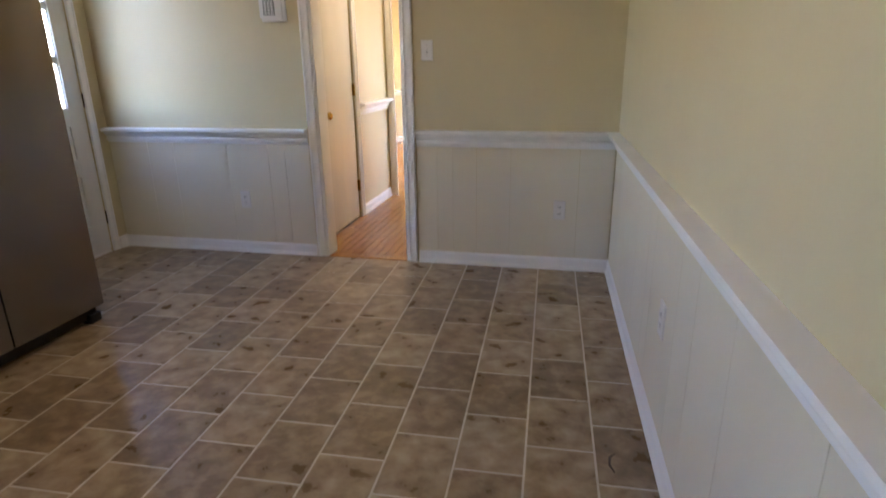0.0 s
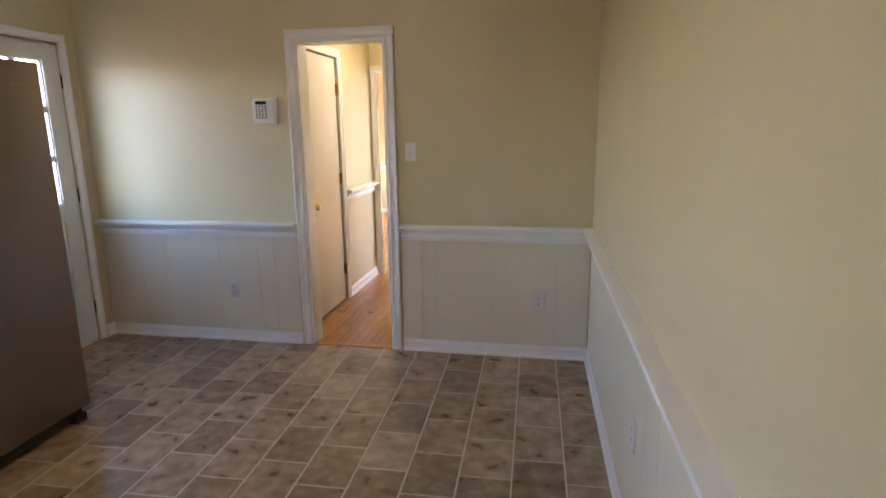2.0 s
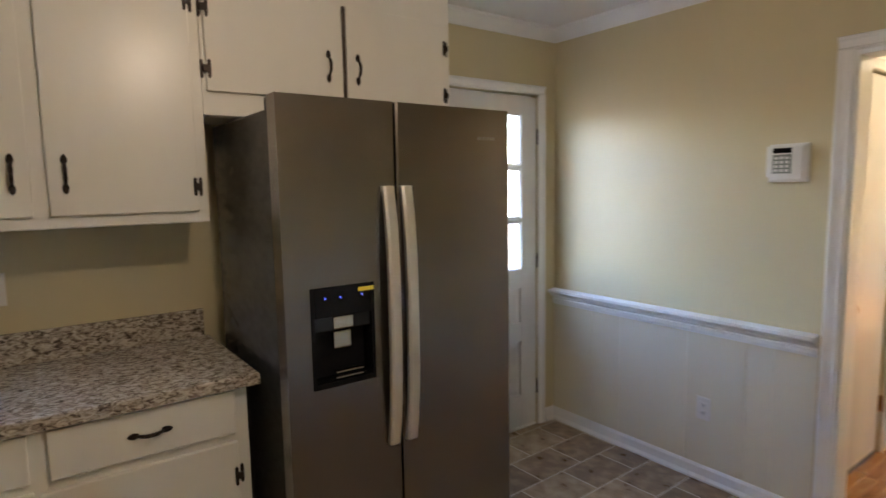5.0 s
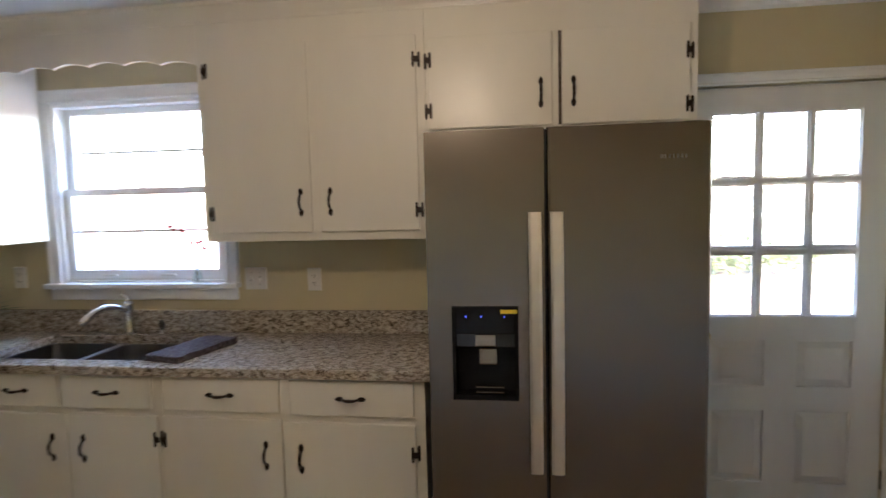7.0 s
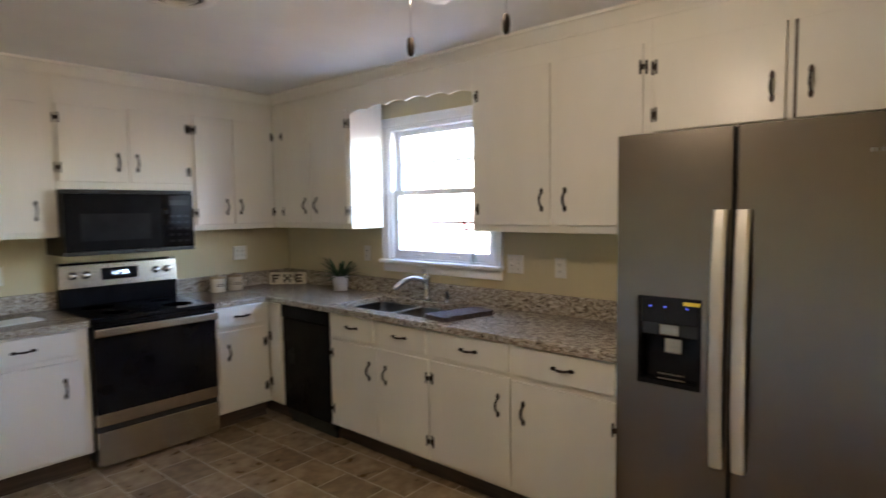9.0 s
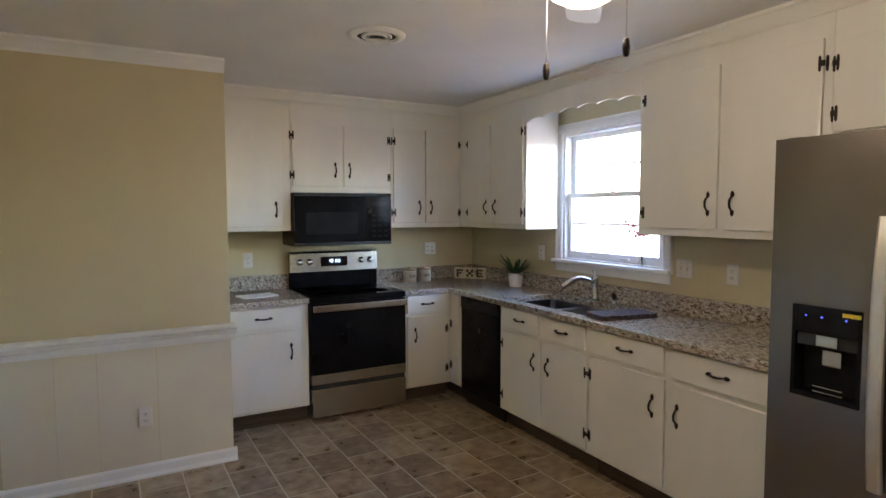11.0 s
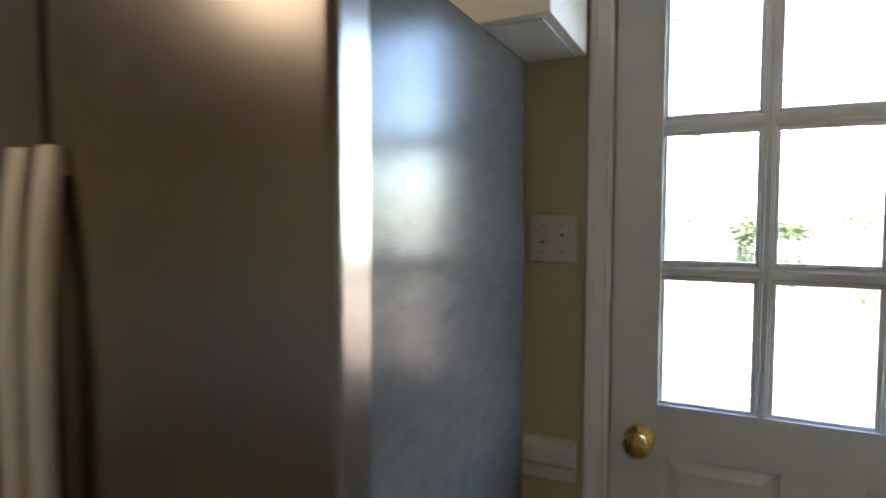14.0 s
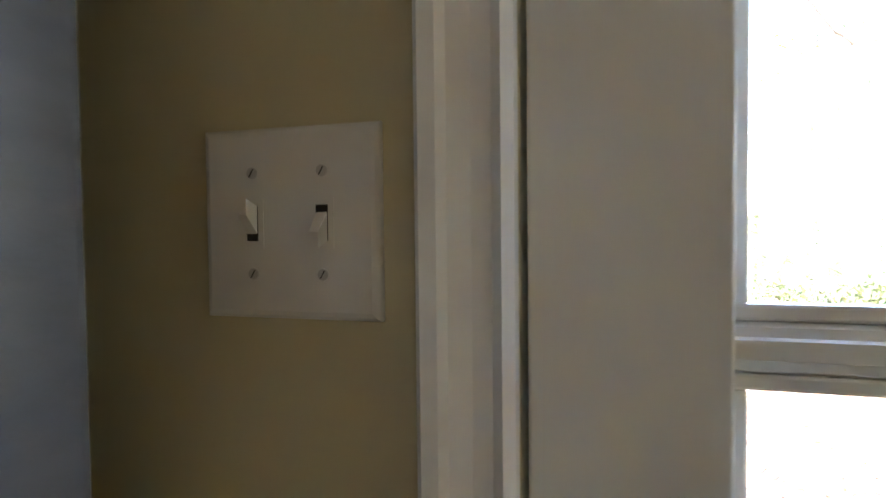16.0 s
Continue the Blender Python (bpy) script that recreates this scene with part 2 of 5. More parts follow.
def tube(bm, path, radii, sides=8):
    """A tapered tube along points."""
    rings = []
    for i, p in enumerate(path):
        p = Vector(p)
        d = (Vector(path[min(i + 1, len(path) - 1)]) - Vector(path[max(i - 1, 0)])).normalized()
        s = d.orthogonal().normalized() if abs(d.z) > 0.99 else d.cross(Vector((0, 0, 1))).normalized()
        w = d.cross(s)
        r = radii[i] if hasattr(radii, "__len__") else radii
        rings.append([bm.verts.new(p + r * (math.cos(2 * math.pi * k / sides) * s + math.sin(2 * math.pi * k / sides) * w)) for k in range(sides)])
    for A, B in zip(rings, rings[1:]):
        for k in range(sides):
            bm.faces.new((A[k], A[(k + 1) % sides], B[(k + 1) % sides], B[k]))
    bm.faces.new(rings[0][::-1])
    bm.faces.new(rings[-1])
    return bm


def lathe(bm, prof, c=(0, 0, 0), axis="z", sides=28):
    """Turns a profile of (radius, height) about an axis through c."""
    def at(r, h, k):
        x, y = r * math.cos(2 * math.pi * k / sides), r * math.sin(2 * math.pi * k / sides)
        v = {"z": (x, y, h), "x": (h, x, y), "y": (x, h, y)}[axis]
        return Vector(c) + Vector(v)
    rings = [[bm.verts.new(at(max(r, 1e-4), h, k)) for k in range(sides)] for r, h in prof]
    for A, B in zip(rings, rings[1:]):
        for k in range(sides):
            bm.faces.new((A[k], A[(k + 1) % sides], B[(k + 1) % sides], B[k]))
    bm.faces.new(rings[0][::-1])
    bm.faces.new(rings[-1])
    return bm


def part(name, bm, material, parent=None, label="", smooth=False):
    """Links a bmesh as one mesh object under a thing or a part."""
    bmesh.ops.recalc_face_normals(bm, faces=bm.faces)
    me = bpy.data.meshes.new(name)
    bm.to_mesh(me)
    bm.free()
    me.materials.append(material)
    if smooth:
        for p in me.polygons:
            p.use_smooth = True
    ob = new(name, me)
    if parent is not None:
        ob.parent = parent
        ob.matrix_parent_inverse = parent.matrix_world.inverted()
    return tagged(ob, label)


def thing(name, place, label, category, group=""):
    ob = new(name)
    ob.empty_display_size = 0.1
    ob.location = place
    ob.matrix_world = Matrix.Translation(place)
    return tagged(ob, label, category, group)


def structure(name, bm, material, label, category):
    return tagged(part(name, bm, material), label, category, kind="structure")


def B(a, b, T=W3, bevel=0.0):
    return box(bmesh.new(), a, b, T, bevel)


# ---- plan ----
SKEW = 0.029                          # the east wall and the tiles run out of square
XW, XE, YN, YS = -2.98, 0.466, 3.324, -2.20
STUBX, STUBY = -0.59, -1.165
CEILZ = 2.44
TH = 0.13
WIN = (-0.885, 0.06, 1.17, 2.12)      # kitchen window opening: y0 y1 z0 z1
BDO = (2.318, 3.17, 0.0, 2.045)       # back door opening
HDO = (-1.400, -0.812, 0.0, 2.02)      # hall doorway: x0 x1

# walls as boxes round their openings
bm = bmesh.new()
for y0, y1, z0, z1 in ((YS - TH, WIN[0], 0, CEILZ), (WIN[0], WIN[1], 0, WIN[2]), (WIN[0], WIN[1], WIN[3], CEILZ), (WIN[1], BDO[0], 0, CEILZ),
                       (BDO[0], BDO[1], BDO[3], CEILZ), (BDO[1], YN + TH, 0, CEILZ)):
    box(bm, (XW - TH, y0, z0), (XW, y1, z1))
wall_west = structure("wall_west", bm, WALL, "pale yellow painted wall with window and back door", "wall")
bm = bmesh.new()
for x0, x1, z0, z1 in ((XW, HDO[0], 0, CEILZ), (HDO[0], HDO[1], HDO[3], CEILZ), (HDO[1], XE, 0, CEILZ)):
    box(bm, (x0, YN, z0), (x1, YN + TH, z1))
wall_north = structure("wall_north", bm, WALL, "pale yellow painted wall with a hall doorway", "wall")
wall_east = structure("wall_east", B((STUBY - 1.2, -TH, 0), (YN + TH, 0, CEILZ), on_east(XE)), WALL, "plain pale yellow painted wall with chair rail", "wall")
wall_south = structure("wall_south", B((XW, YS - TH, 0), (STUBX, YS, CEILZ)), WALL, "pale yellow painted wall behind the range", "wall")
wall_stub = structure("wall_stub", B((STUBX, YS - TH, 0), (XE + 0.16, STUBY, CEILZ), bevel=0.004), WALL, "projecting pale yellow wall beside the cabinets", "wall")
ceiling = structure("ceiling", B((XW - TH, YS - TH, CEILZ), (XE + TH + 0.2, YN + TH, CEILZ + 0.12)), CEIL, "smooth white painted ceiling", "ceiling")
floor = structure("floor", B((XW - TH, YS - TH, -0.12), (XE + TH + 0.2, YN + 0.02, -0.0012)), GROUT, "stone-look vinyl tile floor with pale joints", "floor")

# hall and the room beyond
HX0, HX1, HY, FY = -1.53, -0.55, 5.27, 9.35
bm = bmesh.new()
box(bm, (HX0 - TH, YN + TH, 0), (HX0, 3.66, CEILZ))
box(bm, (HX0 - TH, 3.66, 2.03), (HX0, 4.375, CEILZ))
box(bm, (HX0 - TH, 4.375, 0), (HX0, HY, CEILZ))
wall_hall_west = structure("wall_hall_west", bm, WALL, "warm-lit yellow hall wall", "wall")
structure("wall_hall_east", B((HX1, YN + TH, 0), (HX1 + TH, HY, CEILZ)), WALL, "yellow hall wall", "wall")
bm = bmesh.new()
box(bm, (-3.0, HY, 0), (HX0 + 0.03, HY + TH, CEILZ))
box(bm, (HX0 + 0.03, HY, 1.99), (-0.66, HY + TH, CEILZ))
box(bm, (-0.66, HY, 0), (1.1, HY + TH, CEILZ))
structure("wall_hall_end", bm, WALL, "yellow wall with a cased opening", "wall")
structure("wall_far_north", B((-3.0, FY, 0), (1.1, FY + TH, CEILZ)), WALL, "cream wall of the far room", "wall")
structure("wall_far_west", B((-3.0 - TH, YN + TH, 0), (-3.0, FY + TH, CEILZ)), WALL, "cream wall of the far room", "wall")
# the opening here is assumed, out of view, behind the added area lamp
bm = bmesh.new()
for y0, y1, z0, z1 in ((HY, 6.6, 0, CEILZ), (6.6, 8.2, 0, 0.85), (6.6, 8.2, 2.15, CEILZ), (8.2, FY + TH, 0, CEILZ)):
    box(bm, (1.1, y0, z0), (1.1 + TH, y1, z1))
structure("wall_far_east", bm, WALL, "cream wall with an assumed window opening, out of view", "wall")
structure("ceiling_hall", B((-3.12, YN + TH, CEILZ), (1.25, FY + TH, CEILZ + 0.12)), CEIL, "white hall ceiling", "ceiling")
hall_floor = structure("floor_hall", B((-3.12, YN + 0.02, -0.12), (1.25, FY + TH, -0.004)), KICKGAP, "subfloor under oak boards", "floor")


# ---- trim ----
RAILP = [(0, 0.0), (0.010, 0.0), (0.012, 0.014), (0.020, 0.017), (0.020, 0.034), (0.012, 0.038), (0.014, 0.046), (0.034, 0.054), (0.036, 0.066), (0.060, 0.076), (0.064, 0.082), (0.062, 0.096), (0.0, 0.100)]
BASEP = [(0, 0), (0.022, 0), (0.022, 0.010), (0.016, 0.020), (0.013, 0.026), (0.013, 0.066), (0.007, 0.080), (0, 0.084)]
CROWNP = [(0, -0.075), (0.006, -0.075), (0.010, -0.062), (0.030, -0.034), (0.044, -0.018), (0.056, -0.014), (0.058, 0), (0, 0)]
CASEP = [(0, 0), (0, 0.014), (0.008, 0.018), (0.016, 0.012), (0.030, 0.013), (0.046, 0.017), (0.052, 0.022), (0.064, 0.023), (0.068, 0.020), (0.068, 0)]


def run(name, prof, u0, u1, T, z0, label, category="trim", material=None):
    bm = bmesh.new()
    prism(bm, prof, u0, u1, lambda p, q, d: T(d, p, z0 + q))
    return structure(name, bm, material or TRIM, label, category)


def casing(bm, T, u0, u1, z1, w=1.0, floor_z=0.0):
    """Moulded casing round three sides of an opening."""
    for u, s in ((u0, -1), (u1, 1)):
        prism(bm, [(p * w, q) for p, q in CASEP], floor_z, z1, lambda p, q, d, u=u, s=s: T(u + s * p, q, d))
    prism(bm, [(p * w, q) for p, q in CASEP], u0 - 0.068 * w, u1 + 0.068 * w, lambda p, q, d: T(d, q + 0.0005, z1 + p))
    return bm


N, Wt, E, S = on_north(YN), on_west(XW), on_east(XE), on_south(YS)
RZ = 0.760
run("chair_rail", RAILP, XW, HDO[0] - 0.07, N, RZ, "white moulded chair rail on the yellow wall")
run("chair_rail", RAILP, HDO[1] + 0.07, XE, N, RZ, "white moulded chair rail on the yellow wall")
run("chair_rail", RAILP, STUBY, YN, E, RZ, "white moulded chair rail on the yellow wall")
run("chair_rail", RAILP, STUBX - 0.03, XE + 0.12, on_south(STUBY), RZ, "white moulded chair rail on the projecting wall")
run("chair_rail", RAILP, 2.03, BDO[0] - 0.07, Wt, RZ + 0.03, "short white chair rail beside the refrigerator")
run("chair_rail", RAILP, 4.44, HY, on_west(HX0), RZ + 0.09, "white chair rail in the hall")
run("chair_rail", RAILP, -3.0, 1.1, on_north(FY), RZ, "white chair rail in the far room")
run("baseboard", BASEP, XW, HDO[0] - 0.07, N, 0, "white baseboard with shoe moulding")
run("baseboard", BASEP, HDO[1] + 0.07, XE, N, 0, "white baseboard with shoe moulding")
run("baseboard", BASEP, STUBY, YN, E, 0, "white baseboard with shoe moulding")
run("baseboard", BASEP, STUBX - 0.02, XE + 0.12, on_south(STUBY), 0, "white baseboard on the projecting wall")
run("baseboard", BASEP, BDO[1] + 0.07, YN, Wt, 0, "white baseboard with shoe moulding")
run("baseboard", BASEP, 4.44, HY, on_west(HX0), 0, "white hall baseboard")
run("baseboard", BASEP, -3.0, 1.1, on_north(FY), 0, "white baseboard of the far room")
run("crown_moulding", CROWNP, XW, XE, N, CEILZ, "white crown moulding")
run("crown_moulding", CROWNP, STUBY, YN, E, CEILZ, "white crown moulding")
run("crown_moulding", CROWNP, 2.272, YN, Wt, CEILZ, "white crown moulding")
run("crown_moulding", CROWNP, STUBX, XE + 0.12, on_south(STUBY), CEILZ, "white crown moulding")
run("crown_moulding", CROWNP, -1.85, 2.262, on_west(-2.652), CEILZ, "white crown moulding over the cabinets", material=CAB)
run("crown_moulding", CROWNP, -2.70, STUBX, on_south(-1.865), CEILZ, "white crown moulding over the cabinets", material=CAB)
run("crown_moulding", CROWNP, -3.0, 1.1, on_north(FY), CEILZ, "white crown moulding of the far room")

# hall doorway
d1 = tagged(part("door_1", casing(bmesh.new(), N, HDO[0], HDO[1], HDO[3], 0.85), TRIM), "white moulded casing of the open hall doorway", "door frame", kind="structure")
bm = bmesh.new()
box(bm, (HDO[0], YN - 0.004, 0), (HDO[0] + 0.018, YN + TH + 0.004, HDO[3]))
box(bm, (HDO[1] - 0.018, YN - 0.004, 0), (HDO[1], YN + TH + 0.004, HDO[3]))
box(bm, (HDO[0] + 0.018, YN - 0.004, HDO[3] - 0.018), (HDO[1] - 0.018, YN + TH + 0.004, HDO[3]))
part("jamb", bm, TRIM, d1)
part("threshold", B((HDO[0] + 0.018, YN - 0.01, -0.006), (HDO[1] - 0.018, YN + 0.05, 0.004), bevel=0.002), WOOD, d1, "narrow oak threshold strip")
part("casing", casing(bmesh.new(), lambda u, v, z: (u, HY - v, z), HX0 + 0.075, -0.68, 1.975), TRIM, d1, "white casing of the opening at the hall's end")

# hall closet door, shut
cd = thing("hall_door", (HX0, 4.02, 0), "closed flush cream door with brass knob in the hall", "door")
HW = on_west(HX0)
part("slab", B((3.675, -0.045, 0.012), (4.36, -0.008, 2.02), HW, 0.002), DOORP, cd)
part("frame", casing(bmesh.new(), HW, 3.66, 4.375, 2.03, 0.9), TRIM, cd)
bm = bmesh.new()
lathe(bm, [(0.028, 0), (0.028, 0.006), (0.010, 0.010), (0.010, 0.030), (0.026, 0.040), (0.028, 0.054), (0.018, 0.064), (0, 0.066)], (HX0 - 0.008, 3.75, 0.905), "x", 20)
part("knob", bm, BRASS, cd, "polished brass knob", True)
for z in (0.28, 1.06, 1.78):
    bm = B((4.345, -0.010, z - 0.045), (4.378, -0.004, z + 0.045), HW)
    tube(bm, [(HX0 + 0.002, 4.368, z - 0.045), (HX0 + 0.002, 4.368, z + 0.045)], 0.007)
    part("hinge", bm, BRASS, cd)

# wall panelling below the rail
random.seed(4)


def panels(parent, T, u0, u1, widths):
    u, i = u0, 0
    while u < u1 - 0.02:
        w = min(widths[i % len(widths)], u1 - u)
        part("panel", B((u, 0.0, 0.08), (u + w - 0.0025, 0.005, RZ + 0.002), T), PANEL, parent, "cream painted panel")
        u, i = u + w, i + 1


panels(wall_north, N, XW + 0.006, HDO[0] - 0.069, (0.30, 0.20, 0.41, 0.30, 0.12, 0.20))
panels(wall_north, N, HDO[1] + 0.069, XE - 0.006, (0.13, 0.10, 0.15, 0.21, 0.41, 0.20))
panels(wall_east, E, STUBY + 0.01, YN - 0.006, (0.41, 0.30, 0.20, 0.41, 0.12, 0.30))
panels(wall_stub, on_south(STUBY), STUBX + 0.002, XE + 0.10, (0.41, 0.30, 0.20))

# ---- window ----
win = tagged(part("window_1", casing(bmesh.new(), Wt, WIN[0], WIN[1], WIN[3], floor_z=WIN[2]), TRIM), "white double-hung kitchen window over the sink", "window", kind="structure")
bm = bmesh.new()
y0, y1, z0, z1 = WIN
box(bm, (XW - TH, y0, z0), (XW, y0 + 0.02, z1))
box(bm, (XW - TH, y1 - 0.02, z0), (XW, y1, z1))
box(bm, (XW - TH, y0 + 0.02, z1 - 0.02), (XW, y1 - 0.02, z1))
box(bm, (XW - TH - 0.03, y0 + 0.02, z0 - 0.01), (XW - 0.002, y1 - 0.02, z0 + 0.015))
part("window_frame", bm, TRIM, win)
part("window_sill", B((y0 - 0.075, 0, z0 - 0.022), (y1 + 0.075, 0.055, z0 + 0.004), Wt, 0.006), TRIM, win)
part("apron", B((y0 - 0.06, 0, z0 - 0.085), (y1 + 0.06, 0.018, z0 - 0.022), Wt, 0.004), TRIM, win)
MZ = 1.652
for nm, xs, za, zb, mun in (("upper_sash", XW - 0.085, MZ - 0.015, z1 - 0.02, 1.865), ("lower_sash", XW - 0.045, z0 + 0.015, MZ + 0.02, 1.445)):
    bm = bmesh.new()
    ya, yb = y0 + 0.02, y1 - 0.02
    bot = 0.055 if nm == "lower_sash" else 0.035
    box(bm, (xs - 0.018, ya, za), (xs + 0.018, ya + 0.042, zb), bevel=0.003)
    box(bm, (xs - 0.018, yb - 0.042, za), (xs + 0.018, yb, zb), bevel=0.003)
    box(bm, (xs - 0.017, ya + 0.04, za), (xs + 0.017, yb - 0.04, za + bot), bevel=0.003)
    box(bm, (xs - 0.017, ya + 0.04, zb - 0.036), (xs + 0.017, yb - 0.04, zb), bevel=0.003)
    box(bm, (xs - 0.010, ya + 0.04, mun - 0.007), (xs + 0.010, yb - 0.04, mun + 0.007), bevel=0.002)
    sash = part(nm, bm, TRIM, win)
    for za2, zb2 in ((za + bot - 0.004, mun - 0.006), (mun + 0.006, zb - 0.034)):
        g = part("pane", B((xs - 0.002, ya + 0.038, za2), (xs + 0.002, yb - 0.038, zb2)), GLASS, sash)
        g.visible_shadow = False
    if nm == "lower_sash":
        for yy in (-0.62, -0.28):
            part("lift", B((xs + 0.018, yy - 0.04, z0 + 0.036), (xs + 0.034, yy + 0.04, z0 + 0.048), bevel=0.003), PLATE, sash)
        bm = lathe(bmesh.new(), [(0.018, 0), (0.018, 0.008), (0.010, 0.014), (0, 0.016)], (xs, -0.42, zb), "z", 14)
        box(bm, (xs - 0.006, -0.42, zb + 0.008), (xs + 0.006, -0.375, zb + 0.016))
        part("latch", bm, CHROME, sash)

# ---- back door ----
bd = tagged(part("door_2", casing(bmesh.new(), Wt, BDO[0], BDO[1], BDO[3], 0.76), TRIM), "white back door with nine glass panes, shut", "door", kind="structure")
bm = bmesh.new()
box(bm, (XW - TH, BDO[0], 0), (XW - 0.052, BDO[0] + 0.022, BDO[3]))
box(bm, (XW - TH, BDO[1] - 0.022, 0), (XW - 0.052, BDO[1], BDO[3]))
box(bm, (XW - TH, BDO[0] + 0.022, BDO[3] - 0.03), (XW - 0.052, BDO[1] - 0.022, BDO[3]))
box(bm, (XW - TH - 0.04, BDO[0] + 0.012, -0.02), (XW, BDO[1] - 0.012, 0.012))
part("frame", bm, TRIM, bd)
DX = XW - 0.008
LY0, LY1 = BDO[0] + 0.0035, BDO[1] - 0.0035
GY = (2.425, 3.045)
ROWS = ((1.002, 1.290), (1.319, 1.606), (1.636, 1.925))
pw = (GY[1] - GY[0] - 2 * 0.026) / 3
COLS = [(GY[0] + i * (pw + 0.026), GY[0] + i * (pw + 0.026) + pw) for i in range(3)]
PAN = [(2.435, 2.665), (2.805, 3.035)]
PROW = [(0.215, 0.56), (0.675, 0.89)]
bm = bmesh.new()
F = lambda u, v, z: (DX - v, u, z)
ys = [LY0, GY[0], GY[1], LY1]
box(bm, (LY0, 0, 0.014), (GY[0], 0.04, 2.03), F, 0.002)
box(bm, (GY[1], 0, 0.014), (LY1, 0.04, 2.03), F, 0.002)
box(bm, (GY[0], 0.0005, ROWS[2][1]), (GY[1], 0.04, 2.03), F)
box(bm, (GY[0], 0.0005, PROW[1][1]), (GY[1], 0.04, ROWS[0][0]), F)
box(bm, (GY[0], 0.0005, PROW[0][1]), (GY[1], 0.04, PROW[1][0]), F)
box(bm, (GY[0], 0.0005, 0.014), (GY[1], 0.04, PROW[0][0]), F)
for a, b in PROW:
    box(bm, (PAN[0][1], 0.0008, a), (PAN[1][0], 0.04, b), F)
    for p, q in ((GY[0], PAN[0][0]), (PAN[1][1], GY[1])):
        box(bm, (p, 0.0008, a), (q, 0.04, b), F)
slab = part("slab", bm, DOORP, bd)
for a, b in PROW:
    for p, q in PAN:
        bm = bmesh.new()
        box(bm, (p, 0.014, a), (q, 0.03, b), F)
        m = 0.035
        vs = [bm.verts.new(F(*c)) for c in ((p + 0.008, 0.0138, a + 0.008), (q - 0.008, 0.0138, a + 0.008), (q - 0.008, 0.0138, b - 0.008), (p + 0.008, 0.0138, b - 0.008))]
        ws = [bm.verts.new(F(*c)) for c in ((p + m, 0.005, a + m), (q - m, 0.005, a + m), (q - m, 0.005, b - m), (p + m, 0.005, b - m))]
        for i in range(4):
            bm.faces.new((vs[i], vs[(i + 1) % 4], ws[(i + 1) % 4], ws[i]))
        bm.faces.new(ws)
        part("panel", bm, DOORP, bd)
bm = bmesh.new()
MUNT = [(-0.0135, 0.012), (-0.011, 0.006), (-0.006, 0.005), (-0.005, 0.001), (0.005, 0.001), (0.006, 0.005), (0.011, 0.006), (0.0135, 0.012), (0.0135, 0.03), (-0.0135, 0.03)]
for i in (0, 1):
    c = (COLS[i][1] + COLS[i + 1][0]) / 2
    prism(bm, MUNT, ROWS[0][0], ROWS[2][1], lambda p, q, d: F(c + p, q, d))
for i in (0, 1):
    c = (ROWS[i][1] + ROWS[i + 1][0]) / 2
    prism(bm, MUNT, GY[0], GY[1], lambda p, q, d: F(d, q + 0.0012, c + p))
part("muntin_grid", bm, DOORP, bd)
for a, b in ROWS:
    for p, q in COLS:
        bm = bmesh.new()
        for (u0, u1, w0, w1) in ((p - 0.001, q + 0.001, a - 0.001, a + 0.008), (p - 0.001, q + 0.001, b - 0.008, b + 0.001)):
            box(bm, (u0, 0.010, w0), (u1, 0.019, w1), F, 0.002)
        for (u0, u1) in ((p - 0.001, p + 0.008), (q - 0.008, q + 0.001)):
            box(bm, (u0, 0.0095, a + 0.008), (u1, 0.019, b - 0.008), F, 0.002)
        part("glazing_bead", bm, DOORP, bd)
        g = part("pane", B((p - 0.004, 0.020, a - 0.004), (q + 0.004, 0.024, b + 0.004), F), GLASS, bd)
        g.visible_shadow = False
bm = lathe(bmesh.new(), [(0.033, 0), (0.033, 0.004), (0.024, 0.009), (0.012, 0.012), (0.012, 0.028), (0.026, 0.036), (0.030, 0.048), (0.026, 0.058), (0.014, 0.062), (0, 0.062)], (DX, 2.386, 0.918), "x", 28)
kn = part("knob", bm, BRASS, bd, "polished brass door knob", True)
for z in (0.25, 1.05, 1.80):
    bm = tube(bmesh.new(), [(DX + 0.006, LY1 + 0.006, z - 0.045), (DX + 0.006, LY1 + 0.006, z + 0.045)], 0.007)
    part("hinge", bm, IRON, bd)

# ---- cabinets ----


def spade(bm, T, u, z, du, dz, v=0.0015, s=1.3):
    """A small pointed leaf end pointing along (du, dz)."""
    pts = [(0, 0.5), (0.35, 0.75), (0.75, 0.55), (1.0, 0.0), (0.75, -0.55), (0.35, -0.75), (0, -0.5)]
    L, H = 0.024 * s, 0.010 * s
    prism(bm, [(p * L, q * H) for p, q in pts], 0.0, 0.004, lambda p, q, d: T(u + du * p + dz * q, v + d, z + dz * p + du * q))


def pull(parent, T, u, z, v, upright, length=0.072):
    """A bowed iron pull with spade ends, upright or level."""
    bm = bmesh.new()
    n, h = 8, length / 2
    path = []
    for i in range(n + 1):
        s = -1 + 2 * i / n
        out = v + 0.004 + 0.022 * (1 - abs(s) ** 2.4)
        path.append(T(u + (0 if upright else s * h), out, z + (s * h if upright else 0)))
    tube(bm, path, [0.0045 + 0.0020 * math.cos(math.pi * (i / n - 0.5)) for i in range(n + 1)], 6)
    for s in (-1, 1):
        if upright:
            spade(bm, T, u, z + s * (h - 0.004), 0, s, v)
        else:
            spade(bm, T, u + s * (h - 0.004), z, s, 0, v)
    part("handle", bm, IRON, parent, "black iron pull with spade ends")


